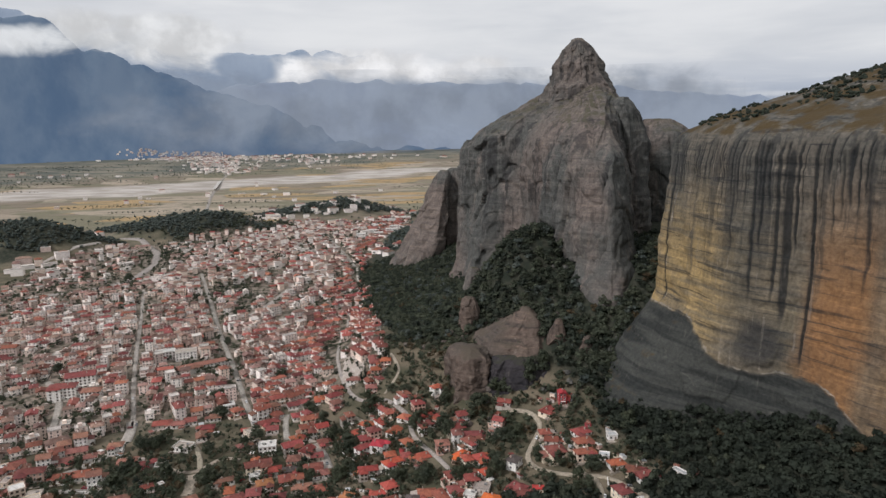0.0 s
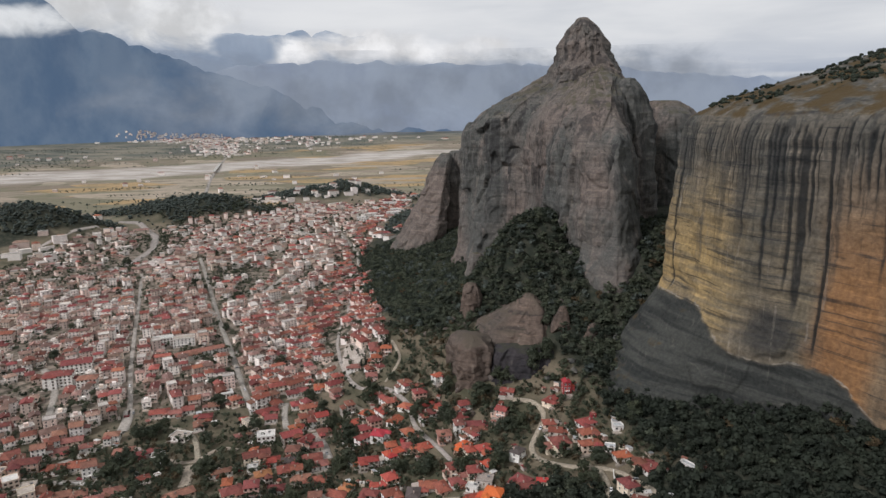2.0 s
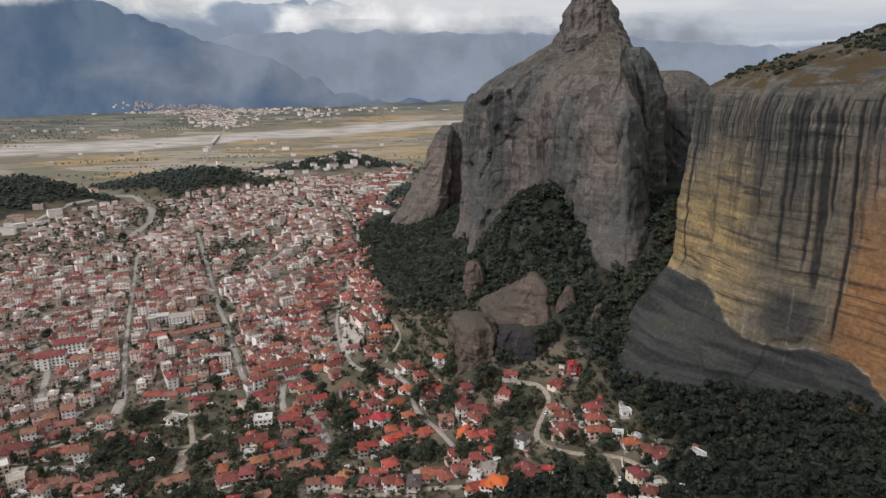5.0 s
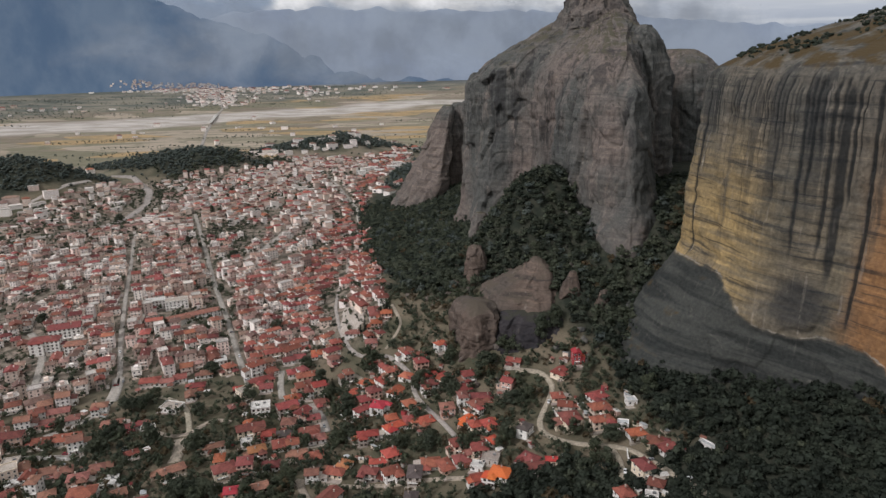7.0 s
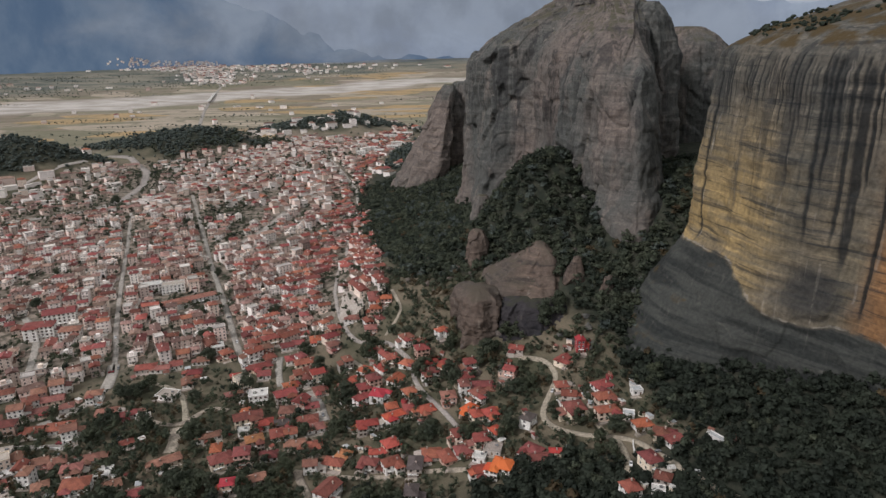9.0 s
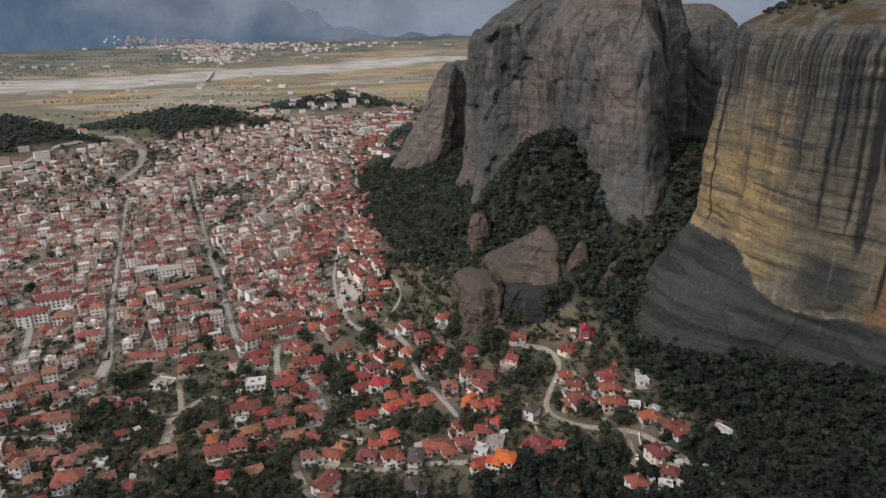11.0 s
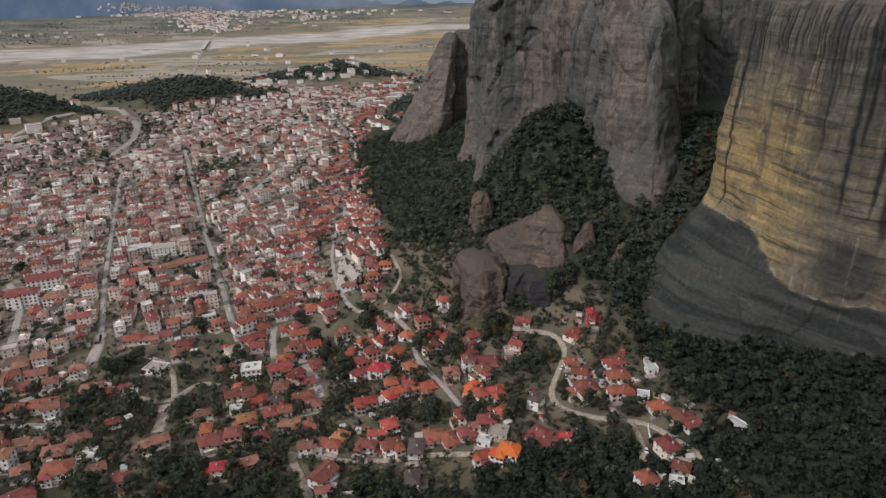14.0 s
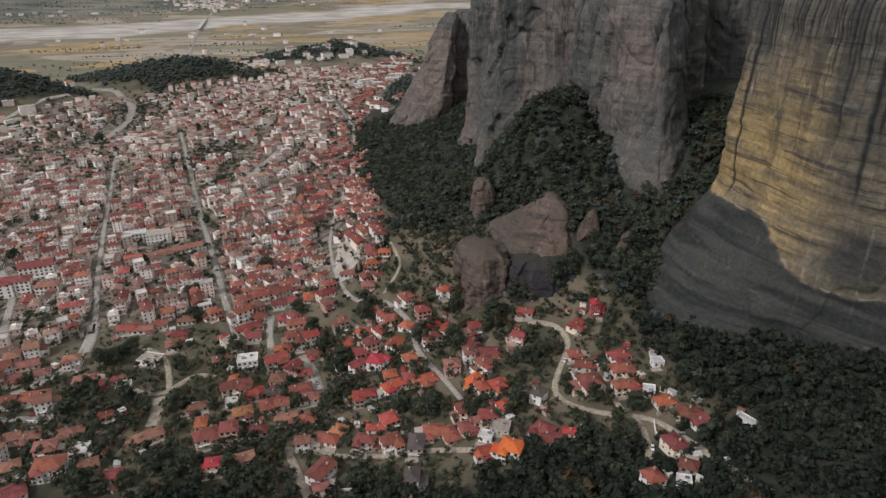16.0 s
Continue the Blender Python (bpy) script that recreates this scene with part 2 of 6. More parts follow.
def cliff_stains(nt, at, xyz, colour):
    """Ochre and orange wash on the great wall over a bare grey foot, with dry grass on its dome."""
    x, y, z = xyz.outputs
    wobble = calc(nt, "MULTIPLY", calc(nt, "SUBTRACT", grain(nt, at, 0.03, 4.0), 0.5), 26.0)
    ragged = calc(nt, "MULTIPLY", calc(nt, "SUBTRACT", grain(nt, at, 0.11, 4.0), 0.5), 7.0)
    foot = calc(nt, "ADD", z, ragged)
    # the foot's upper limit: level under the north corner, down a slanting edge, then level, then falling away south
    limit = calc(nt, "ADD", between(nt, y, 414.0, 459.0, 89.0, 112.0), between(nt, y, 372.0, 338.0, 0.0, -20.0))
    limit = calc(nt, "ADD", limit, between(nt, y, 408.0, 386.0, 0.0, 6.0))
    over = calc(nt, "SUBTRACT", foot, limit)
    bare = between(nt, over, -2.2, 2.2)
    # ochre: strongest low on the north half, in level bands that thin out upwards
    bands = grain(nt, stretched(nt, at, 0.16, 0.16, 2.0, 9.0), 0.10, 4.0, 0.55, 0.4)
    patch = between(nt, grain(nt, stretched(nt, at, 1, 1, 0.5, 9.0), 0.03, 3.0), 0.36, 0.58)
    high = between(nt, calc(nt, "ADD", z, wobble), 222.0, 135.0)
    north = between(nt, calc(nt, "MULTIPLY_ADD", wobble, 0.5, y), 414.0, 446.0, 0.2, 1.0)
    yellow = calc(nt, "MULTIPLY", calc(nt, "MULTIPLY", bare, high), calc(nt, "MULTIPLY", north, calc(nt, "MULTIPLY_ADD", patch, 0.45, 0.5)))
    yellow = calc(nt, "MULTIPLY", yellow, between(nt, bands, 0.38, 0.56, 0.45, 1.0))
    colour = blend(nt, calc(nt, "MULTIPLY", yellow, 0.92), colour, (0.345, 0.246, 0.112))
    side = calc(nt, "MULTIPLY_ADD", wobble, 0.55, y)
    rust = calc(nt, "MULTIPLY", between(nt, side, 392.0, 374.0), between(nt, calc(nt, "ADD", z, wobble), 226.0, 140.0))
    rust = calc(nt, "MULTIPLY", rust, between(nt, side, 346.0, 358.0, 0.3, 1.0))
    colour = blend(nt, calc(nt, "MULTIPLY", calc(nt, "MULTIPLY", rust, bare), 0.80), colour, (0.235, 0.118, 0.050))
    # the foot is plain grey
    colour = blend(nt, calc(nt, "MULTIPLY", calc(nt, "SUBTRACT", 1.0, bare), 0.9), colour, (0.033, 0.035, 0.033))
    # a pale ledge line where the foot begins, and a second lower on it
    for rise, most in ((1.2, 0.75), (-24.0, 0.4)):
        ledge = calc(nt, "ABSOLUTE", calc(nt, "SUBTRACT", over, rise))
        colour = blend(nt, calc(nt, "MULTIPLY", between(nt, ledge, 0.9, 0.35, 0.0, most), between(nt, grain(nt, at, 0.09, 3.0), 0.45, 0.6)), colour, (0.26, 0.235, 0.20))
    # a darker round patch low on the wall
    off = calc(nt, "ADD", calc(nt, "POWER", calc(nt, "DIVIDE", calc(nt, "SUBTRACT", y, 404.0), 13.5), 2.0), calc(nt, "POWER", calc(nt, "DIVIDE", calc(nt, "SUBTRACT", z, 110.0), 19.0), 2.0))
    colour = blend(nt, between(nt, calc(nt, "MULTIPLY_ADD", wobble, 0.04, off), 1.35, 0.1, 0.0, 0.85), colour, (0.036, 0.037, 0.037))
    # a narrow white water line down the north corner
    line = calc(nt, "ABSOLUTE", calc(nt, "SUBTRACT", calc(nt, "MULTIPLY_ADD", ragged, 0.4, y), 489.0))
    line = calc(nt, "MULTIPLY", between(nt, line, 0.9, 0.2, 0.0, 0.6), calc(nt, "MULTIPLY", between(nt, z, 112.0, 120.0), between(nt, z, 215.0, 180.0)))
    colour = blend(nt, calc(nt, "MULTIPLY", line, between(nt, grain(nt, at, 0.07, 3.0), 0.42, 0.58)), colour, (0.42, 0.39, 0.34))
    return colour, calc(nt, "SUBTRACT", 1.0, bare)


ROCK_WARM = rock_material("conglomerate", (0.144, 0.119, 0.104), (0.083, 0.085, 0.079), (0.032, 0.032, 0.033), 0.62, None, (0.070, 0.064, 0.044), 0.96, 0.3, 0.4)
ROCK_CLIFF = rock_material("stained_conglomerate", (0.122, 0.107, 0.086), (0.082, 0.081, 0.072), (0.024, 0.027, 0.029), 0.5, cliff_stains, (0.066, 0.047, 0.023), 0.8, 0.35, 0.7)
# blackish rock; on the saddle its colour stands in for the gap's shade
ROCK_BLACKISH = rock_material("damp_dark_rock", (0.040, 0.036, 0.038), (0.026, 0.027, 0.032), (0.014, 0.014, 0.016), 0.7, None, (0.04, 0.04, 0.03), 0.985, 0.1)
ROCK_BROWN = rock_material("brown_boulder_rock", (0.114, 0.086, 0.070), (0.078, 0.067, 0.058), (0.025, 0.025, 0.025), 0.7, None, (0.085, 0.070, 0.054), 0.985)


from mathutils.bvhtree import BVHTree


# ---- mesh helpers ----
def mesh_of(name, verts, faces, materials, slots=None, smooth_shade=False):
    """A mesh from numpy verts and faces (an array of quads or triangles, or lists)."""
    me = bpy.data.meshes.new(name)
    me.from_pydata(np.asarray(verts, float).tolist(), [], faces.tolist() if isinstance(faces, np.ndarray) else faces)
    for m in materials:
        me.materials.append(m)
    if slots is not None:
        me.polygons.foreach_set("material_index", np.asarray(slots, np.int32))
    if smooth_shade:
        me.polygons.foreach_set("use_smooth", np.ones(len(me.polygons), bool))
    me.update()
    return me


def part(name, me, parent, label="", at=None):
    ob = new(name, me)
    ob.parent = parent
    if at is not None:
        ob.matrix_basis = at
    if label:
        tagged(ob, label)
    return ob


def grid_faces(rows, columns, closed=False):
    i = np.arange(rows - 1)[:, None] * columns
    j = np.arange(columns if closed else columns - 1)[None]
    k = (j + 1) % columns
    return np.stack([i + j, i + k, i + columns + k, i + columns + j], -1).reshape(-1, 4)


HILLS = [(-560, 1550, 180, 118, 46), (-835, 1335, 150, 95, 52), (-290, 1790, 150, 130, 36)]
KNOLLS = [(250, 350, 70, 90, 20), (78, 652, 40, 46, 42)]
# ---- relief of the ground ----
def smooth(a, b, v):
    t = np.clip((np.asarray(v, float) - a) / (b - a), 0, 1)
    return t * t * (3 - 2 * t)


def lattice(ix, iy, iz):
    h = (ix * 374761393 + iy * 668265263 + iz * 2147483647 + 1013904223) & 0xFFFFFFFF
    h = ((h ^ (h >> 13)) * 1274126177) & 0xFFFFFFFF
    return ((h ^ (h >> 16)) & 0xFFFF) / 65535.0


def vnoise(x, y, z=0.0):
    """Smooth value noise, -1 to 1."""
    x, y, z = np.broadcast_arrays(np.asarray(x, float), np.asarray(y, float), np.asarray(z, float))
    ix, iy, iz = (np.floor(v).astype(np.int64) for v in (x, y, z))
    fx, fy, fz = x - ix, y - iy, z - iz
    fx, fy, fz = (f * f * (3 - 2 * f) for f in (fx, fy, fz))
    out = 0
    for a in (0, 1):
        for b in (0, 1):
            for c in (0, 1):
                w = (fx if a else 1 - fx) * (fy if b else 1 - fy) * (fz if c else 1 - fz)
                out = out + w * lattice(ix + a, iy + b, iz + c)
    return out * 2 - 1


def fractal(x, y, z=0.0, octaves=4):
    out, amp = 0, 1.0
    for n in range(octaves):
        out = out + amp * vnoise(x * 2**n + 17.3 * n, y * 2**n - 9.1 * n, np.asarray(z) * 2**n + 3.7 * n)
        amp *= 0.5
    return out


def ground_z(x, y):
    """Height of the ground: a flat plain, the slope under the rocks, two wooded hills, a far rise shaped to fit the
    camera's view.
    """
    x, y = np.asarray(x, float), np.asarray(y, float)
    foot = np.interp(y, [250, 390, 500, 640, 850, 1100, 1500, 2300], [-70, -70, -95, -150, -135, -160, -150, 100])
    steep = np.interp(y, [250, 390, 470, 530, 600, 850, 1100, 1500, 2200], [0.20, 0.21, 0.24, 0.38, 0.5, 0.42, 0.36, 0.2, 0.0])
    d = np.maximum(x - foot, 0)
    slope = steep * (np.sqrt(d * d + 900) - 30)
    z = np.where(slope > 95, 95 + 40 * np.tanh((slope - 95) / 40), slope)
    z = z + 2.5 * fractal(x / 60, y / 60, 0.3, 3) * smooth(20, 90, d)
    for hx, hy, rx, ry, hz in HILLS:
        z = z + hz * (0.9 + 0.28 * fractal(x / 85, y / 85, 6.0, 3)) * np.exp(-(((x - hx) / rx) ** 2 + ((y - hy) / ry) ** 2) ** 1.5)
    for hx, hy, rx, ry, hz in KNOLLS:
        z = z + hz * np.exp(-(((x - hx) / rx) ** 2 + ((y - hy) / ry) ** 2) ** 1.5)
    r = np.hypot(x, y)
    z = z + 62 * smooth(2700, 4700, r)
    return z


# ---- ground: one sheet to the horizon ----
def steps(marks):
    out = [marks[0][0]]
    for (a, step), (b, _) in zip(marks, marks[1:]):
        n = max(1, round((b - a) / step))
        out += list(np.linspace(a, b, n + 1)[1:])
    return np.array(out)


gx = steps([(-6000, 400), (-2400, 120), (-1200, 30), (-700, 9), (-420, 5), (320, 12), (700, 60), (1400, 400), (6000, 0)])
gy = steps([(-3000, 300), (0, 50), (250, 5), (760, 8), (1300, 16), (2000, 40), (3800, 110), (6000, 0)])
GX, GY = np.meshgrid(gx, gy)
GZ = ground_z(GX, GY)


def along(points, x, y):
    """Distance from places to a line of points."""
    best = np.full(np.shape(x), 1e9)
    for (ax, ay), (bx, by) in zip(points, points[1:]):
        dx, dy = bx - ax, by - ay
        t = np.clip(((x - ax) * dx + (y - ay) * dy) / (dx * dx + dy * dy), 0, 1)
        best = np.minimum(best, np.hypot(x - ax - t * dx, y - ay - t * dy))
    return best


def inside(points, x, y):
    x, y = np.asarray(x, float), np.asarray(y, float)
    hit = np.zeros(x.shape, bool)
    for (ax, ay), (bx, by) in zip(points, points[1:] + points[:1]):
        hit ^= ((ay > y) != (by > y)) & (x < (bx - ax) * (y - ay) / (by - ay + 1e-9) + ax)
    return hit


TOWN = [(-640, 640), (-660, 879), (-700, 1114), (-680, 1330), (-559, 1400), (-478, 1486), (-413, 1578), (-305, 1634), (-194, 1640), (-102, 1787), (-76, 1690),
        (-144, 1321), (-125, 1087), (-100, 921), (-72, 738), (-60, 650), (-50, 566), (-15, 520), (18, 480), (30, 405), (0, 380), (-110, 376), (-200, 372), (-300, 366), (-420, 330)]
RIVER = [(-6000, 300), (-2600, 1850), (-1547, 2370), (-1331, 2421), (-1109, 2560), (-899, 2695), (-736, 2847), (-549, 2981), (-316, 3117), (-8, 3244), (900, 3500), (6000, 4400)]


def wooded(x, y):
    """How densely the slope and the hills are covered with trees, 0 to 1."""
    foot = np.interp(y, [250, 385, 470, 560, 640, 850, 1100, 1500, 2300], [-400, 132, 96, 40, -62, -112, -150, -110, 300])
    edge = x - foot + 12 * fractal(x / 40, y / 40, 5.0, 3)
    w = smooth(0, 22, edge) * smooth(1900, 1400, y)
    low = smooth(388, 366, y + 14 * fractal(x / 30, y / 30, 8.0, 3))
    w = np.maximum(w, low)
    for hx, hy, rx, ry, hz in HILLS:
        w = np.maximum(w, smooth(1.35, 0.8, np.hypot((x - hx) / rx, (y - hy) / ry) + 0.55 * fractal(x / 60, y / 60, 2.0, 3)))
    return w


ground_mesh = mesh_of("ground", np.stack([GX, GY, GZ], -1).reshape(-1, 3), grid_faces(len(gy), len(gx)), [], None, True)
flatx, flaty = GX.ravel(), GY.ravel()
for key, values in (
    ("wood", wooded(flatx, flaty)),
    ("town", inside(TOWN, flatx, flaty) * smooth(530, 610, flaty - 0.3 * (flatx + 150))),
    ("meadow", smooth(2200, 2600, np.hypot(flatx, flaty))),
    ("gravel", smooth(175, 105, along(RIVER, flatx, flaty) + 90 * fractal(flatx / 260, flaty / 260, 1.0, 3))),
    ("plain", smooth(1660, 1880, flaty - 0.45 * flatx + 160 * fractal(flatx / 300, flaty / 300, 4.0, 2)) * smooth(3420, 3120, flaty - 0.62 * (flatx + 900) + 120 * fractal(flatx / 200, flaty / 200, 14.0, 3))),
):
    layer = ground_mesh.attributes.new(key, "FLOAT", "POINT")
    layer.data.foreach_set("value", values.astype(np.float32))

GROUND, nt, shader, at = start_material("earth_grass_and_fields", 0.95, 0.1)
cover_of = {key: node(nt, "Attribute", attribute_name=key).outputs["Fac"] for key in ("wood", "town", "gravel", "plain", "meadow")}
grass = blend(nt, between(nt, grain(nt, at, 0.035, 4.0), 0.35, 0.65), (0.066, 0.065, 0.042), (0.150, 0.124, 0.088))
grass = blend(nt, between(nt, grain(nt, at, 0.4, 5.0), 0.52, 0.72, 0.0, 0.4), grass, (0.13, 0.105, 0.075))
yard = blend(nt, between(nt, grain(nt, at, 0.12, 4.0), 0.35, 0.65), (0.070, 0.064, 0.048), (0.26, 0.215, 0.175))
colour = blend(nt, cover_of["town"], grass, yard)
strip = node(nt, "TexVoronoi")
wire(nt, stretched(nt, at, 0.0042, 0.0105, 0.0, 3.3, 1.7), strip.inputs["Vector"])
strip.inputs["Scale"].default_value = 1.0
tint = node(nt, "SeparateColor")
wire(nt, strip.outputs["Color"], tint.inputs[0])
field = blend(nt, between(nt, tint.outputs[0], 0.1, 0.9), (0.20, 0.165, 0.128), (0.35, 0.295, 0.23))
field = blend(nt, between(nt, tint.outputs[1], 0.62, 0.7, 0.0, 0.7), field, (0.17, 0.165, 0.11))
field = blend(nt, between(nt, tint.outputs[2], 0.82, 0.86, 0.0, 0.9), field, (0.36, 0.25, 0.13))
rows_of = grain(nt, stretched(nt, at, 0.006, 0.035, 0.0), 1.0, 6.0, 0.68)
field = blend(nt, between(nt, rows_of, 0.48, 0.62, 0.0, 0.6), field, (0.135, 0.130, 0.085))
field = blend(nt, between(nt, grain(nt, at, 0.02, 5.0), 0.55, 0.66, 0.0, 0.7), field, (0.12, 0.118, 0.08))
# pasture and thickets beyond the river, haze put in as a lighter, bluer colour
meadow = blend(nt, between(nt, grain(nt, stretched(nt, at, 0.4, 1.0, 1.0), 0.012, 5.0), 0.38, 0.62), (0.100, 0.108, 0.094), (0.205, 0.190, 0.150))
colour = blend(nt, cover_of["meadow"], colour, meadow)
colour = blend(nt, cover_of["plain"], colour, field)
bed = blend(nt, between(nt, grain(nt, stretched(nt, at, 0.4, 1.0, 1.0), 0.02, 5.0), 0.35, 0.65), (0.31, 0.28, 0.245), (0.48, 0.44, 0.40))
colour = blend(nt, cover_of["gravel"], colour, bed)
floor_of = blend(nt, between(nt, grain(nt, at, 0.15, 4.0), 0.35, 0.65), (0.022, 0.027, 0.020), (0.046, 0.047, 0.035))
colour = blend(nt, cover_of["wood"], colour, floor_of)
fine = grain(nt, at, 1.5, 4.0)
colour = blend(nt, between(nt, fine, 0.3, 0.7), blend(nt, 1.0, colour, (0.8, 0.8, 0.8), "MULTIPLY"), blend(nt, 1.0, colour, (1.18, 1.18, 1.18), "MULTIPLY"))
wire(nt, colour, shader.inputs["Base Color"])
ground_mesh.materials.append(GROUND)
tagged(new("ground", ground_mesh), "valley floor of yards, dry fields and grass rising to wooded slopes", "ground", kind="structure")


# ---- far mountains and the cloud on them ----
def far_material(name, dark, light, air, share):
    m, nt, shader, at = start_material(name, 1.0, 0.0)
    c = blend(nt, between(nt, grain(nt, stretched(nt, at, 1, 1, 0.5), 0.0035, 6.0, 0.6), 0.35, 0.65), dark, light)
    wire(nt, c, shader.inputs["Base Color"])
    # distance haze is put in as a bluish glow of the ridge itself
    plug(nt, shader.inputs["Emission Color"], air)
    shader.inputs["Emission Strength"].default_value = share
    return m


def range_of(name, label, angles, tops, near, far, rough, material):
    """A ridge seen from the valley: crest heights over bearings in degrees."""
    a = np.radians(np.linspace(-50, 45, 420))
    v = np.linspace(0, 1, 48)
    A, V = np.meshgrid(a, v)
    crest = np.interp(np.degrees(A), angles, tops)
    r = near + (far - near) * V
    shape = np.where(V < 0.8, (V / 0.8) ** 1.15, 1 - (V - 0.8) * 2.0)
    X, Y = r * np.sin(A), r * np.cos(A)
    Z = 30 + (crest - 30) * np.clip(shape, 0, 1) + rough * np.abs(fractal(X / 190, Y / 190, V * 1.5, 5)) * (0.15 + shape) - rough * 0.55 * shape
    ob = new(name, mesh_of(name, np.stack([X, Y, Z], -1).reshape(-1, 3), grid_faces(48, 420), [material], None, True))
    return tagged(ob, label, "mountain", kind="structure")


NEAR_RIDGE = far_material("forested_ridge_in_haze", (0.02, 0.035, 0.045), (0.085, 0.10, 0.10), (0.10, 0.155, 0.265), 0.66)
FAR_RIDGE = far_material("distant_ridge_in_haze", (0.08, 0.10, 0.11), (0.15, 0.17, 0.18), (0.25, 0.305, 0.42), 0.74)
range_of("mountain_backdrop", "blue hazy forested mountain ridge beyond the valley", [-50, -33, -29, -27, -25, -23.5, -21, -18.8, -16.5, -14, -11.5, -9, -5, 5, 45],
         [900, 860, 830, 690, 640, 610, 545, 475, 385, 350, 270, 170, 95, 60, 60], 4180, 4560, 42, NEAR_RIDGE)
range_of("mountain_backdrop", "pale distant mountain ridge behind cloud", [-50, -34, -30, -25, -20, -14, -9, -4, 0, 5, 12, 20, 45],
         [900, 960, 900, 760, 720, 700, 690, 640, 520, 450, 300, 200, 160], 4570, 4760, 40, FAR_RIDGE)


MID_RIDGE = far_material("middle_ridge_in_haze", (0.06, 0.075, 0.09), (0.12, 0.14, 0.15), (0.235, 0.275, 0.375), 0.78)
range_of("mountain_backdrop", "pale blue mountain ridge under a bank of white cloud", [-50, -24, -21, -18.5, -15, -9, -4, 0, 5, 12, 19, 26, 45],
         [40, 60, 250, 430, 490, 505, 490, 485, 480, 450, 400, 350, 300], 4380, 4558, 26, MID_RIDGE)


def cloud_sheet(name, label, radius, left, right, low, high, cut, seed, white, soft=0.17, most=1.0):
    """A bank of cloud hanging along the range."""
    a = np.radians(np.linspace(left, right, 80))
    v = np.linspace(0, 1, 12)
    A, V = np.meshgrid(a, v)
    verts = np.stack([radius * np.sin(A), radius * np.cos(A) , low + (high - low) * V], -1).reshape(-1, 3)
    m = bpy.data.materials.new(name)
    m.use_nodes = True
    nt = m.node_tree
    nt.nodes.clear()
    at = node(nt, "NewGeometry").outputs["Position"]
    xyz = node(nt, "SeparateXYZ")
    wire(nt, at, xyz.inputs[0])
    puff = grain(nt, stretched(nt, at, 1, 1, 1.7, seed * 900.0, 0.0, seed * 300.0), 0.0024, 7.0, 0.56, 0.5)
    mid, half = (low + high) / 2, (high - low) / 2
    fall = calc(nt, "DIVIDE", calc(nt, "ABSOLUTE", calc(nt, "SUBTRACT", xyz.outputs[2], mid)), half)
    ends = calc(nt, "DIVIDE", calc(nt, "ABSOLUTE", calc(nt, "SUBTRACT", xyz.outputs[0], radius * (math.sin(radians(left)) + math.sin(radians(right))) / 2)), radius * abs(math.sin(radians(right)) - math.sin(radians(left))) / 2)
    body = calc(nt, "SUBTRACT", puff, calc(nt, "MULTIPLY", calc(nt, "POWER", fall, 2.0), 0.32))
    body = calc(nt, "SUBTRACT", body, calc(nt, "MULTIPLY", calc(nt, "POWER", ends, 4.0), 0.4))
    alpha = between(nt, body, cut - 0.4 * soft, cut + 0.6 * soft, 0.0, most)
    glow = node(nt, "Emission")
    tone = grain(nt, at, 0.004, 5.0)
    plug(nt, glow.inputs[0], blend(nt, between(nt, tone, 0.35, 0.65), tuple(0.72 * c for c in white), white))
    clear = node(nt, "BsdfTransparent")
    mixer = node(nt, "MixShader")
    plug(nt, mixer.inputs[0], alpha)
    wire(nt, clear.outputs[0], mixer.inputs[1])
    wire(nt, glow.outputs[0], mixer.inputs[2])
    wire(nt, mixer.outputs[0], node(nt, "OutputMaterial").inputs[0])
    ob = new("cloud_backdrop", mesh_of(name, verts, grid_faces(12, 80), [m], None, True))
    return tagged(ob, label, "cloud", kind="structure")


# cloud, mist and haze: glowing see-through sheets set before the ridges
cloud_sheet("cloud_bank", "white cloud bank caught on the far mountain range", 4565, -36, -13, 520, 920, 0.37, 0.0, (0.80, 0.81, 0.83), 0.32)
cloud_sheet("cloud_billow", "bright white billowing cloud along the far range", 4562, -16.5, 6, 420, 700, 0.33, 2.0, (0.90, 0.90, 0.92), 0.34)
cloud_sheet("cloud_mist", "thin blue-grey mist along the far range", 4563, -15, 26, 330, 520, 0.36, 3.0, (0.56, 0.60, 0.68))
cloud_sheet("cloud_wisp", "torn white cloud hanging on the blue mountain crest", 4165, -36, -21, 580, 770, 0.40, 1.0, (0.72, 0.74, 0.77), 0.3)
cloud_sheet("cloud_haze", "soft grey-blue bank of haze low along the far ridge", 4163, -29, 30, 20, 540, 0.29, 4.0, (0.27, 0.31, 0.38), 0.5, 0.8)


# ---- the rocks ----
def resampled(points, count, soft, front=0.0):
    """A closed outline at even steps, or with seven tenths of them on its first part, front of its length."""
    p = np.array(points, float)
    q = np.vstack([p, p[:1]])
    s = np.r_[0, np.cumsum(np.hypot(*np.diff(q, axis=0).T))]
    t = np.linspace(0, 1, count, endpoint=False)
    if front:
        t = np.interp(t, [0, 0.7, 1], [0, front, 1])
    t = t * s[-1]
    out = np.stack([np.interp(t, s, q[:, k]) for k in (0, 1)], -1)
    k = np.exp(-0.5 * (np.arange(-3 * soft, 3 * soft + 1) / soft) ** 2)
    k /= k.sum()
    return np.stack([np.convolve(np.r_[c[-3 * soft:], c, c[: 3 * soft]], k, "valid") for c in out.T], -1)


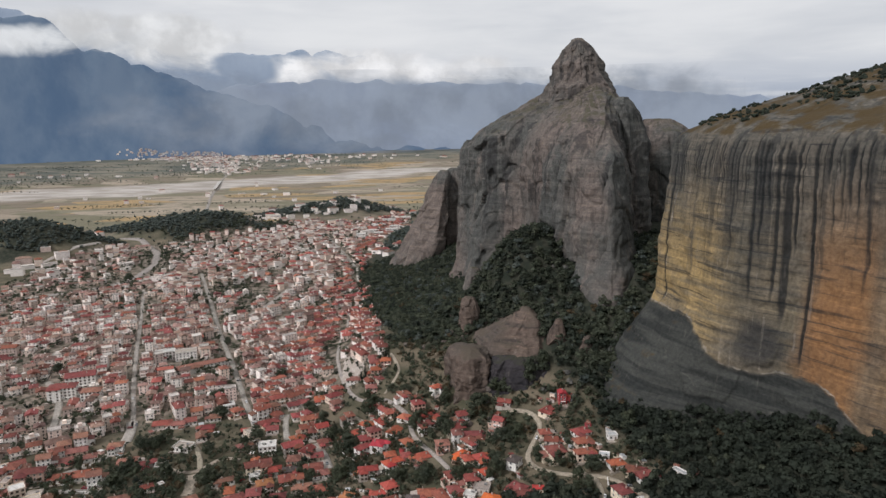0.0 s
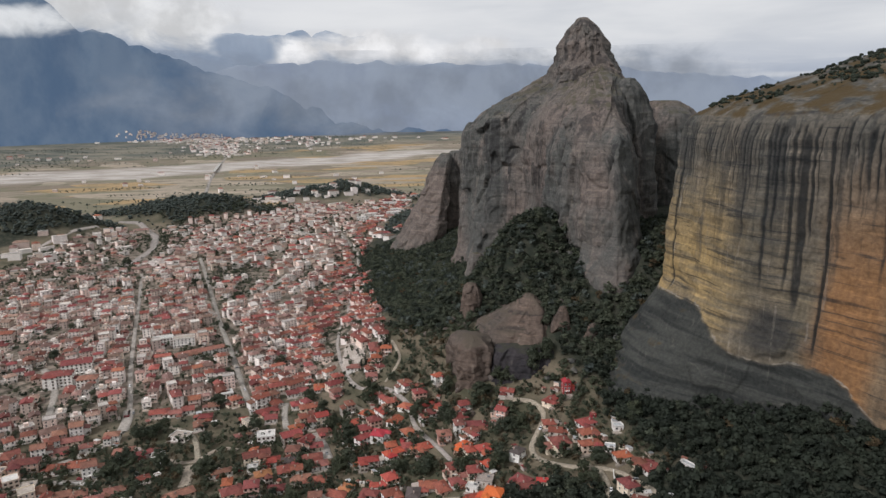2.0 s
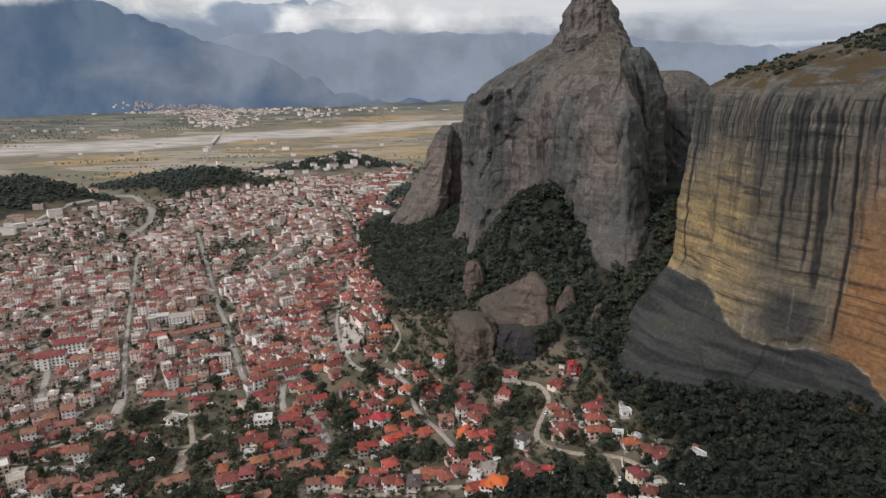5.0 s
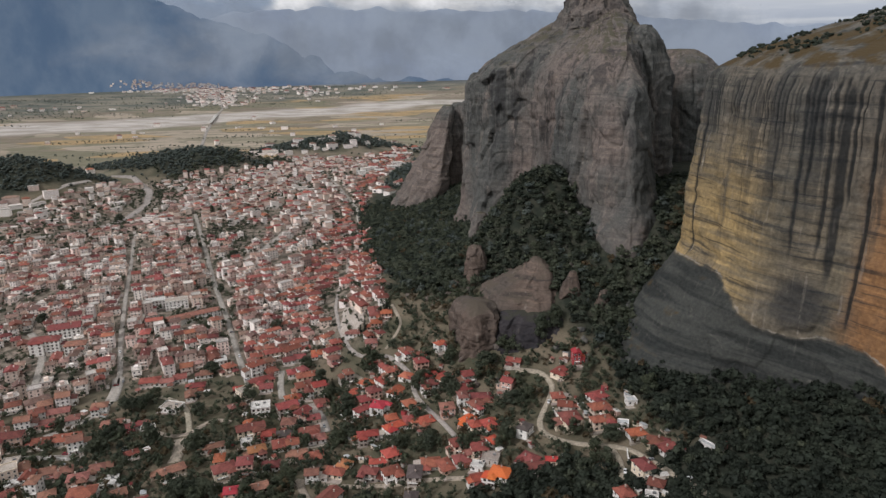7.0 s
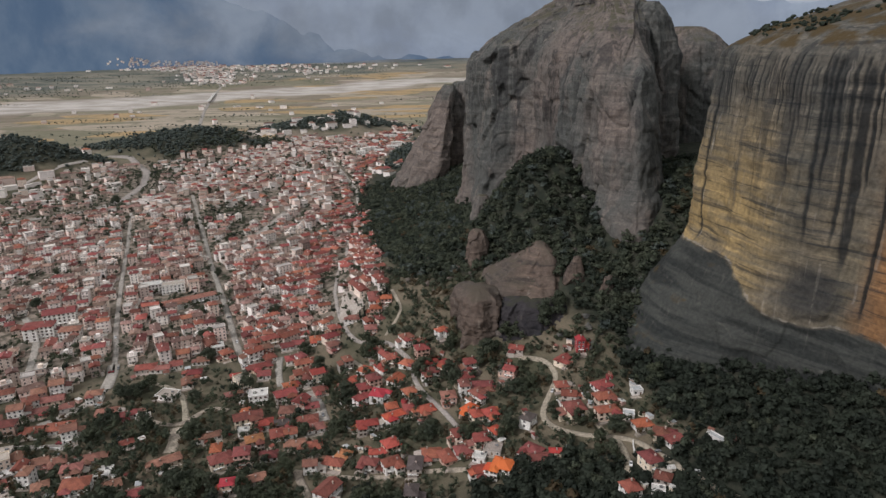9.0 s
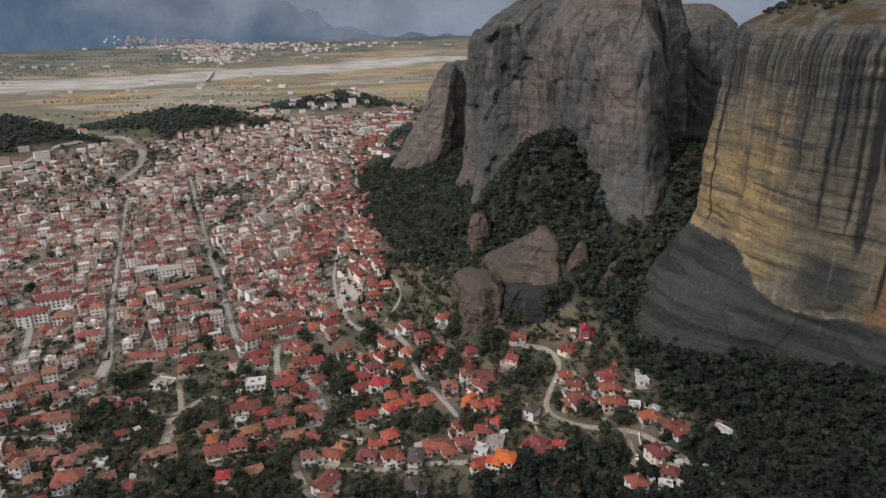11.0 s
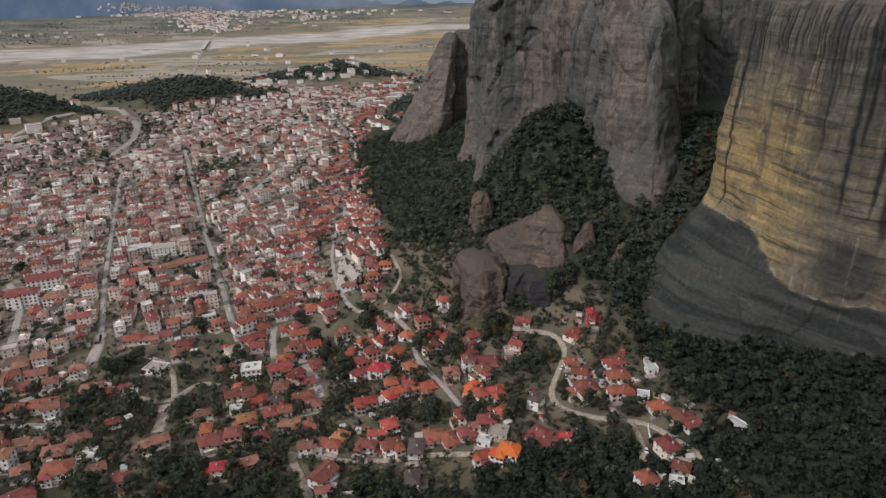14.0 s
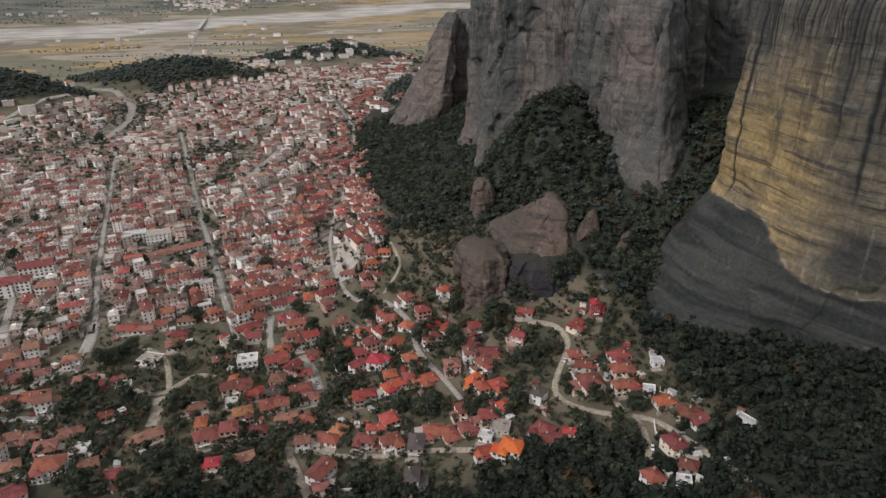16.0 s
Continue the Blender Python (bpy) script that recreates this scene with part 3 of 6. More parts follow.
# dark runs cut into the great wall: place along it, half width, top, low end, strength
STREAKS = [(399.5, 2.1, 226, 128, 1.0), (396, 1.0, 232, 172, 0.9), (386, 1.0, 231, 106, 1.0), (404.5, 1.1, 230, 140, 0.8), (411, 0.9, 232, 168, 0.8), (415.5, 1.2, 228, 136, 0.7), (421, 0.8, 230, 190, 0.6),
           (428, 0.9, 228, 160, 0.5), (440, 0.8, 228, 176, 0.5), (452, 0.8, 226, 150, 0.45), (470, 0.7, 222, 170, 0.4), (494, 1.2, 222, 116, 0.9), (369, 1.4, 232, 200, 0.8), (377, 0.8, 230, 178, 0.6), (360, 1.2, 234, 150, 0.5)]


def slabs(u, v, wide, tall, seed):
    """Flat tilted plates, broken along upright and level joints: about -1 to 1."""
    gu, gv = u / wide, v / tall
    best, out = np.full(np.shape(gu), 1e9), np.zeros(np.shape(gu))
    iu, iv = np.floor(gu).astype(np.int64), np.floor(gv).astype(np.int64)
    k = int(seed * 13) + 5
    for a in (-1, 0, 1):
        for b in (-1, 0, 1):
            cu, cv = iu + a, iv + b
            du, dv = gu - cu - lattice(cu, cv, 0 * cu + k), gv - cv - lattice(cu, cv, 0 * cu + k + 1)
            d = np.maximum(np.abs(du), np.abs(dv)) + 0.35 * np.hypot(du, dv)
            plate = 1.2 * (lattice(cu, cv, 0 * cu + k + 2) - 0.5) + 1.5 * du * (lattice(cu, cv, 0 * cu + k + 3) - 0.5) + 1.5 * dv * (lattice(cu, cv, 0 * cu + k + 4) - 0.5)
            out = np.where(d < best, plate, out)
            best = np.minimum(d, best)
    return out


def rock(name, label, outline, levels, count, heights, material, flute=2.0, bed=1.2, lump=5.0, soft=8, seed=0.0, wide=10.0, whole=None, split=0.9, bend=None, crag=2.4, knob=1.0, front=0.0, grooves=0.0, facet=0.0):
    """A tower of rock lofted from one outline. levels: z, west, east, south, north of the outline at that height."""
    base = resampled(outline, count, soft, front)
    lo, hi = base.min(0), base.max(0)
    unit = (base - lo) / (hi - lo)
    lv = np.array(levels, float)
    z = np.linspace(lv[0, 0], lv[-1, 0], heights)
    smoothed = [np.interp(z, lv[:, 0], lv[:, k]) for k in range(1, 5)]
    west, east, south, north = (np.convolve(np.pad(c, 3, "edge"), np.ones(7) / 7, "valid")[:, None] for c in smoothed)
    X = west + (east - west) * unit[None, :, 0]
    Y = south + (north - south) * unit[None, :, 1]
    Z = np.repeat(z[:, None], count, 1)
    if bend:
        X, Y = bend(X, Y, Z)
    # outward way, level
    tx, ty = np.roll(X, -1, 1) - np.roll(X, 1, 1), np.roll(Y, -1, 1) - np.roll(Y, 1, 1)
    size = np.hypot(tx, ty) + 1e-6
    nx, ny = ty / size, -tx / size
    if (nx * (X - X.mean(1, keepdims=True)) + ny * (Y - Y.mean(1, keepdims=True))).mean() < 0:
        nx, ny = -nx, -ny
    s = np.cumsum(np.hypot(np.diff(base, axis=0, append=base[:1])[:, 0], np.diff(base, axis=0, append=base[:1])[:, 1]))[None]
    girth = np.minimum(1.0, (east - west) / 36)
    run = vnoise(s / wide + 0.7 * vnoise(s / 40, Z / 90, seed), Z / 160 + seed, seed)
    run2 = vnoise(s / (wide * 0.42), Z / 90, seed + 4)
    out = -flute * np.abs(run) ** 0.7 * 1.6 - flute * 0.5 * np.abs(run2)
    out = out + lump * fractal(X / 55 / knob, Y / 55 / knob, Z / 75 / knob + seed, 4)
    strata = vnoise(s / 70, s / 90, Z / 5.0 + 0.6 * vnoise(s / 60, Z / 40, seed)) + 0.5 * vnoise(s / 40, 0.3, Z / 1.9)
    crack = vnoise(s / 26 + Z / 60, Z / 70, seed + 8)
    out = out - split * flute * np.exp(-(crack / 0.07) ** 2)
    out = out + bed * strata * (0.4 + smooth(-0.2, 0.5, vnoise(s / 50, Z / 45, seed + 2))) + 0.9 * fractal(X / 9, Y / 9, Z / 7, 3)
    ridge = 1 - 2 * np.abs(vnoise(X / 30 / knob + seed, Y / 30 / knob, Z / 42 / knob)) + 0.6 * (1 - 2 * np.abs(vnoise(X / 13 / knob, Y / 13 / knob + seed, Z / 24 / knob)))
    block = np.round(2.2 * vnoise(s / 19 / knob + 0.5 * vnoise(s / 9 / knob, Z / 9 / knob, seed), Z / 34 / knob, seed + 6)) / 2.2
    out = out + crag * (0.75 * ridge + 0.9 * block)
    if facet:
        out = out + facet * slabs(s + 0 * Z, Z, 34.0, 62.0, seed) + 0.45 * facet * slabs(s + 0 * Z, Z, 13.0, 24.0, seed + 3)
    cut = np.zeros_like(Z)
    if grooves:
        pick = np.random.default_rng(int(seed))
        runs = STREAKS + [(y, pick.uniform(0.5, 1.1), pick.uniform(226, 238), pick.uniform(190, 218), pick.uniform(0.4, 0.9)) for y in np.arange(345, 500, 3.1) + pick.uniform(-1.2, 1.2, 50)]
        for at, wide_of, top, low, deep in runs:
            lean = at + 0.9 * vnoise(Z / 35, at, 2.0) + 0.35 * vnoise(Z / 9, at, 5.0) + 0.035 * (Z - 220)
            mark = np.exp(-(((Y - lean) / wide_of) ** 2)) * smooth(low - 16, low + 14, Z) * smooth(top + 6, top - 4, Z) * deep * (X < 262)
            cut = np.maximum(cut, mark)
        out = out - grooves * cut
    out = out * girth
    X, Y = X + nx * out, Y + ny * out
    Z = Z + 1.6 * girth * fractal(X / 22, Y / 22, Z / 22 + seed, 3)
    verts = np.stack([X, Y, Z], -1).reshape(-1, 3)
    top = np.array([[X[-1].mean(), Y[-1].mean(), Z[-1].mean() + 1.0]])
    faces = grid_faces(heights, count, True)
    ring = (heights - 1) * count + np.arange(count)
    lid = np.stack([ring, np.roll(ring, -1), np.full(count, len(verts))], -1)
    me = mesh_of(name, np.vstack([verts, top]), faces.tolist() + lid.tolist(), [material], None, True)
    if grooves:
        layer = me.attributes.new("algae", "FLOAT", "POINT")
        layer.data.foreach_set("value", np.r_[cut.ravel(), 0.0].astype(np.float32))
    if whole:
        return part(name, me, whole)
    return tagged(new(name, me), label, "rock")


TOWER_PLAN = [(30, 830), (40, 790), (53, 757), (88, 745), (104, 700), (110, 640), (126, 592), (142, 577), (158, 592), (172, 640), (200, 690), (222, 760), (205, 880), (120, 920), (50, 880)]
tower = tagged(new("rock_tower"), "tall grey-brown conglomerate rock tower with a pinnacle", "rock")
rock("tower_body", "", TOWER_PLAN,
     [(20, 0, 240, 555, 930), (90, 15, 230, 568, 920), (140, 21, 226, 573, 915), (195, 24, 224, 590, 912), (214, 27, 222, 600, 910), (228, 36, 220, 610, 905), (242, 54, 216, 625, 900),
      (254, 76, 210, 650, 895), (264, 96, 205, 680, 890), (273, 114, 202, 720, 880), (280, 130, 198, 750, 868), (286, 146, 188, 770, 850)],
     520, 200, ROCK_WARM, 1.3, 0.5, 4.0, 5, 0.0, 17.0, tower, 1.6, None, 2.0, 1.0, 0.5, 0.0, 5.2)
rock("pinnacle", "", [(135, 800), (142, 775), (160, 768), (182, 775), (192, 800), (185, 830), (160, 845), (140, 830)],
     [(255, 112, 208, 755, 860), (280, 122, 197, 762, 852), (290, 128, 190, 766, 848), (298, 130, 186, 768, 846), (306, 131, 183, 770, 842), (316, 136, 177, 775, 838), (324, 140, 171, 780, 832), (331, 146, 165, 786, 824), (336, 150, 160, 792, 814)],
     260, 120, ROCK_WARM, 1.0, 0.6, 2.4, 2, 2.0, 9.0, tower, 0.9, None, 2.4, 0.5, 0.0, 0.0, 3.8)
rock("shoulder", "", [(176, 690), (190, 672), (208, 690), (214, 730), (200, 765), (180, 750)],
     [(120, 164, 222, 665, 775), (200, 166, 217, 668, 770), (238, 167, 208, 672, 765), (254, 168, 202, 676, 760), (263, 171, 196, 684, 750), (268, 176, 190, 695, 735)],
     200, 120, ROCK_WARM, 1.0, 0.6, 2.4, 2, 5.0, 9.0, tower, 0.9, None, 1.6, 0.6, 0.0, 0.0, 2.4)
rock("buttress", "", [(128, 600), (142, 570), (160, 590), (166, 630), (148, 660), (128, 640)],
     [(60, 106, 190, 540, 672), (100, 112, 184, 549, 668), (125, 119, 178, 560, 664), (150, 124, 172, 570, 660), (190, 130, 168, 584, 655), (212, 134, 165, 594, 652), (226, 140, 160, 606, 645), (233, 147, 154, 618, 635)],
     200, 130, ROCK_WARM, 0.9, 0.6, 2.6, 4, 9.0, 10.0, tower, 0.9, None, 1.2, 1.0, 0.0, 0.0, 2.6)
pillar = tagged(new("rock_pillar"), "weathered rock pillar with a deep cleft beside the rock tower", "rock")
rock("spur", "", [(-20, 1010), (0, 990), (12, 1000), (16, 1030), (10, 1060), (-15, 1060), (-30, 1040)],
     [(10, -92, 6, 975, 1090), (40, -72, 7, 984, 1085), (75, -50, 9, 992, 1080), (110, -33, 11, 1000, 1075), (140, -21, 13, 1004, 1070), (158, -14, 14, 1009, 1065), (168, -9, 13, 1016, 1055), (172, -2, 10, 1025, 1045)],
     220, 110, ROCK_WARM, 1.8, 0.5, 4.0, 3, 7.0, 12.0, pillar, 0.9, None, 2.2, 1.0, 0.0, 0.0, 4.0)
rock("cleft_wall", "", [(0, 1045), (10, 1032), (35, 1034), (44, 1050), (40, 1085), (5, 1085)],
     [(10, -8, 52, 1028, 1096), (75, -4, 48, 1032, 1092), (130, 0, 46, 1036, 1088), (158, 4, 42, 1040, 1084), (168, 8, 38, 1044, 1078), (174, 14, 30, 1050, 1070)],
     160, 90, ROCK_WARM, 1.8, 0.5, 4.0, 3, 17.0, 12.0, pillar, 0.9, None, 2.0, 1.0, 0.0, 0.0, 3.0)
rock("rock_tower", "dark rock tower in the gap behind the cliff", [(225, 800), (250, 770), (285, 775), (310, 820), (290, 890), (240, 890), (220, 840)],
     [(60, 205, 345, 760, 920), (150, 212, 325, 765, 910), (205, 222, 312, 770, 900), (228, 228, 300, 780, 890), (239, 238, 288, 795, 870), (245, 250, 275, 810, 850)],
     260, 120, ROCK_WARM, 1.2, 0.5, 4.0, 4, 3.0, 12.0, None, 0.9, None, 1.6, 1.0, 0.0, 0.0, 3.0)
# the shade of the gap is put into this saddle's blackish colour
rock("rock_saddle", "rock saddle between tower and cliff, painted dark for the gap's shade", [(195, 690), (205, 640), (250, 610), (300, 640), (310, 700), (280, 760), (215, 750)],
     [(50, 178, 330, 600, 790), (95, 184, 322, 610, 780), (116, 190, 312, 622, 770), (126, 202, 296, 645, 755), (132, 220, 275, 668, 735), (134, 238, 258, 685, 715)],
     200, 90, ROCK_BLACKISH, 2.4, 0.5, 5.0, 3, 13.0, 10.0)
CLIFF_PLAN = [(166, 503), (170, 482), (176, 455), (182, 430), (192, 414), (207, 396), (222, 370), (236, 345), (262, 300), (300, 250), (380, 200), (480, 210), (560, 300), (580, 450), (500, 560), (380, 610), (260, 590), (195, 545)]


def cliff_toe(x, y, z):
    """The bare foot that runs out under the north corner."""
    out = np.interp(z, [10, 40, 62, 80, 95, 108, 120], [58, 42, 28, 19, 11, 5, 0]) * smooth(418, 472, y) * smooth(570, 525, y) * smooth(260, 200, x)
    return x - out, y


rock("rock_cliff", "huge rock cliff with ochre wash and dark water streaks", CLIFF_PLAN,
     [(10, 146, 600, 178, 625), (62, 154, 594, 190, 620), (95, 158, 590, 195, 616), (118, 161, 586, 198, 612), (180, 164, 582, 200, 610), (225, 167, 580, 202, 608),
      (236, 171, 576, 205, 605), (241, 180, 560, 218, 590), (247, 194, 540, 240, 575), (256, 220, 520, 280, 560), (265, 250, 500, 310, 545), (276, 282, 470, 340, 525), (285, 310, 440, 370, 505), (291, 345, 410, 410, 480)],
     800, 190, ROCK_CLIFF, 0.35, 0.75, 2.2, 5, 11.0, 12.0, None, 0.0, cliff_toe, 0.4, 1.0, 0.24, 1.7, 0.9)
for label, plan, levels, seed in (
    ("bare brown rock slab standing out of the wood", [(34, 565), (38, 540), (52, 532), (74, 534), (82, 548), (82, 576), (64, 594), (40, 586)],
     [(28, 34, 86, 532, 606), (50, 30, 86, 528, 603), (57, 27, 86, 525, 602), (62, 28, 85, 526, 601), (66, 34, 85, 533, 600), (73, 44, 84, 543, 597), (79, 55, 82, 550, 593), (84, 63, 79, 557, 588), (87, 68, 74, 565, 580)], 21.0),
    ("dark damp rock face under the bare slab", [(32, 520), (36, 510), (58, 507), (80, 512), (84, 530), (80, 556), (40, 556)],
     [(18, 28, 90, 496, 566), (40, 31, 88, 503, 564), (52, 33, 87, 508, 562), (57, 36, 86, 512, 560), (60, 42, 82, 519, 554)], 23.0),
    ("rounded bare brown boulder above the upper houses", [(4, 535), (8, 514), (22, 508), (38, 514), (40, 540), (26, 552), (10, 550)],
     [(14, 2, 38, 504, 562), (34, 3, 37, 506, 560), (52, 4, 36, 509, 558), (61, 5, 36, 511, 557), (64, 9, 33, 518, 552), (65, 15, 29, 526, 545)], 24.0),
    ("pale rib of rock coming out of the wooded slope", [(18, 600), (22, 595), (29, 596), (31, 602), (26, 607), (20, 606)],
     [(50, 14, 32, 592, 612), (70, 16, 31, 594, 611), (84, 17, 31, 595, 610), (89, 19, 29, 598, 608)], 29.0),
    ("pale rib of rock under the rock tower", [(24, 690), (28, 682), (38, 684), (41, 692), (36, 702), (26, 700)],
     [(50, 16, 48, 670, 714), (76, 20, 44, 676, 710), (90, 23, 41, 682, 704), (97, 27, 37, 687, 698)], 30.0),
    ("pale upright rock spire among dark trees", [(90, 538), (93, 534), (98, 536), (99, 541), (94, 543)],
     [(55, 86, 103, 530, 547), (72, 88, 101, 532, 545), (82, 90, 99, 534, 543), (87, 92, 97, 536, 541)], 31.0),
    ("pale upright rock spire among dark trees", [(110, 522), (113, 518), (118, 520), (119, 525), (114, 527)],
     [(42, 107, 123, 515, 531), (64, 109, 121, 517, 529), (72, 111, 119, 519, 527), (77, 113, 117, 521, 525)], 33.0),
):
    slim = 36 / min(36, max(c[2] - c[1] for c in levels))
    rock("boulder", label, plan, levels, 140, 100, ROCK_BROWN if "brown" in label or slim > 1.5 else ROCK_BLACKISH if "damp" in label else ROCK_WARM, 0.8 * slim, 0.6, 1.6, 1, seed, 6.0, None, 0.9, None, 1.6 * slim, 0.33, 0.0, 0.0, 4.4 * slim)

# ---- streets ----
def fine_line(points, step=5.0):
    p = np.array(points, float)
    s = np.r_[0, np.cumsum(np.hypot(*np.diff(p, axis=0).T))]
    n = max(2, int(s[-1] / step))
    t = np.linspace(0, s[-1], n + 1)
    q = np.stack([np.interp(t, s, p[:, k]) for k in (0, 1)], -1)
    for _ in range(4):
        q[1:-1] = 0.25 * q[:-2] + 0.5 * q[1:-1] + 0.25 * q[2:]
    return q


STREETS = {
    'main_street': (5.2, [(-406, 1118), (-318, 906), (-269, 786), (-238, 715), (-217, 668), (-185, 591), (-163, 541), (-150, 512)]),
    'west_street': (4.4, [(-458, 1013), (-398, 866), (-349, 741), (-321, 672), (-297, 614), (-271, 556), (-261, 530)]),
    'plaza_street': (9, [(-267, 544), (-260, 527), (-255, 505)]),
    'plaza_lane': (6, [(-255, 505), (-258, 485), (-265, 469), (-278, 457)]),
    'depot_road': (5, [(-283, 432), (-261, 433), (-238, 433)]),
    'dirt_path': (4, [(-213, 468), (-199, 459), (-186, 454), (-180, 457), (-175, 467), (-170, 480), (-155, 474)]),
    'dirt_spur': (8, [(-183, 453), (-178, 438), (-177, 425)]),
    'ring_lane': (4, [(-220, 512), (-205, 506), (-191, 490), (-180, 461)]),
    'school_lane': (3.2, [(-121, 830), (-115, 778), (-118, 738), (-111, 672), (-100, 619), (-87, 580), (-74, 556), (-51, 547), (-37, 525), (-27, 508), (-28, 494), (-22, 480), (-11, 458), (-3, 442), (3, 428)]),
    'garden_lane': (3, [(-83, 543), (-65, 520), (-48, 497)]),
    'mill_yard': (7.5, [(-104, 498), (-93, 481), (-86, 459)]),
    'loop_lane': (3.5, [(47, 487), (64, 481), (71, 466), (63, 446), (57, 432), (53, 421), (56, 412), (69, 403), (83, 397), (99, 393), (109, 378), (117, 361), (121, 355), (125, 343), (135, 332)]),
    'hill_lane': (3, [(88, 396), (82, 416), (78, 430), (66, 437)]),
    'south_lane': (3.6, [(92, 393), (95, 380), (91, 362)]),
    'low_road': (3.4, [(-95, 405), (-77, 401), (-58, 397), (-33, 394), (-12, 394), (9, 388)]),
    'low_spur': (5, [(-93, 403), (-82, 381), (-74, 365)]),
    'plain_road': (13, [(-686, 1425), (-636, 1419), (-560, 1313), (-517, 1197), (-505, 1090), (-525, 1030), (-565, 1001), (-613, 967)]),
    'market_street': (11, [(-232, 1007), (-237, 944), (-245, 898), (-252, 860)]),
    'edge_road': (8, [(-738, 1183), (-714, 1272), (-683, 1340)]),
    'old_lane': (5, [(-260, 1494), (-190, 1280), (-147, 1135), (-129, 1014)]),
    'upper_lane': (2.6, [(-51, 616), (-39, 577), (-44, 567), (-52, 553)]),
    'cross_street': (6, [(-393, 638), (-365, 610), (-347, 576), (-328, 533)]),
    'east_street': (5, [(-137, 553), (-133, 528), (-126, 506)]),
    'bridge_road': (10, [(-576, 1602), (-770, 2255), (-910, 2772), (-969, 3069)]),
    'village_road': (8, [(-969, 3069), (-1166, 3595), (-1521, 4504)]),
}
HOMES_WEST = [
    (-260, 452, 19, 12, 'r', 1),
    (-274, 448, 12, 10, 'r', 1),
    (-222, 417, 12, 9, 'b', 1),
    (-241, 414, 11, 9, 'b', 1),
    (-226, 403, 13, 9, 'b', 2),
    (-216, 388, 17, 13, 'r', 2),
    (-197, 391, 11, 9, 'b', 1),
    (-182, 382, 14, 9, 'd', 1),
    (-207, 433, 9, 7, 'r', 1),
    (-174, 414, 18, 9, 'b', 1),
    (-251, 414, 10, 9, 'b', 1),
    (-238, 390, 10, 10, 'b', 1),
]
HOMES_GARDENS = [
    (-140, 411, 15, 11, 'd', 2),
    (-129, 388, 9, 8, 'R', 2),
    (-115, 391, 15, 8, 'b', 2),
    (-237, 470, 16, 10, 'b', 1),
    (-221, 467, 11, 8, 'd', 1),
    (-209, 463, 10, 8, 'p', 1),
    (-196, 510, 9, 12, 'b', 1),
    (-237, 534, 17, 11, 'r', 1),
    (-223, 533, 11, 9, 'b', 1),
    (-196, 525, 12, 9, 'r', 1),
    (-158, 491, 8, 8, 'b', 1),
    (-155, 440, 13, 7, 'b', 1),
    (-284, 488, 16, 10, 'b', 1),
    (-269, 478, 10, 9, 'b', 1),
    (-285, 472, 14, 9, 'b', 1),
    (-255, 490, 12, 9, 'b', 2),
]
HOMES_MILL = [
    (-118, 487, 16, 11, 'r', 2),
    (-105, 478, 12, 9, 'r', 2),
    (-97, 474, 10, 9, 'd', 1),
    (-125, 454, 13, 10, 'O', 1),
    (-125, 431, 12, 9, 'o', 2),
    (-136, 445, 8, 6, 'w', 1),
    (-112, 454, 13, 8, 'k', 1),
    (-113, 441, 10, 12, 'r', 1),
    (-105, 443, 9, 9, 'r', 1),
    (-98, 430, 11, 9, 'b', 1),
    (-97, 458, 16, 9, 'd', 1),
    (-90, 448, 13, 9, 'b', 1),
    (-113, 418, 12, 9, 'd', 1),
    (-85, 405, 9, 8, 'b', 2),
]
HOMES_LANES = [
    (-95, 497, 11, 9, 'd', 1),
    (-74, 505, 12, 9, 'O', 1),
    (-65, 516, 10, 9, 'O', 1),
    (-33, 510, 10, 9, 'o', 1),
    (-40, 495, 12, 10, 'O', 1),
    (-29, 477, 10, 10, 'o', 1),
    (-51, 478, 12, 11, 'R', 2),
    (-63, 476, 11, 8, 'r', 2),
    (-41, 464, 9, 9, 'O', 1),
    (-38, 449, 16, 8, 'R', 2),
    (-55, 444, 15, 8, 'O', 2),
    (-17, 452, 12, 10, 'O', 1),
    (-67, 417, 9, 10, 'o', 1),
    (-72, 410, 14, 9, 'r', 1),
    (-50, 404, 12, 8, 'd', 2),
    (-36, 401, 12, 9, 'r', 2),
]
HOMES_LOW = [
    (-22, 396, 9, 14, 'k', 2),
    (-71, 382, 16, 11, 'd', 2),
    (-70, 373, 9, 7, 'b', 1),
    (-23, 369, 8, 11, 'k', 3),
    (-47, 416, 9, 6, 'O', 1),
    (-13, 406, 13, 11, 'r', 1),
    (-4, 401, 9, 14, 'r', 1),
    (6, 403, 11, 10, 'd', 1),
    (15, 394, 8, 7, 'w', 1),
    (23, 399, 11, 9, 'p', 1),
    (27, 380, 12, 11, 'X', 2),
    (16, 383, 11, 8, 'O', 1),
    (26, 415, 7, 10, 'R', 1),
    (45, 393, 12, 10, 'd', 1),
    (49, 385, 13, 8, 'd', 1),
    (57, 388, 7, 5, 'R', 1),
]
HOMES_EAST = [
    (11, 443, 11, 8, 'X', 1),
    (13, 490, 11, 10, 'r', 2),
    (-4, 498, 9, 9, 'O', 1),
    (-7, 529, 10, 8, 'O', 2),
    (46, 494, 11, 8, 'r', 1),
    (40, 474, 9, 9, 'r', 2),
    (75, 475, 12, 8, 'r', 1),
    (21, 468, 17, 9, 'd', 1),
    (45, 417, 10, 8, 'k', 2),
    (70, 448, 9, 9, 'r', 1),
    (73, 437, 10, 9, 'r', 1),
    (73, 420, 13, 12, 'd', 2),
]
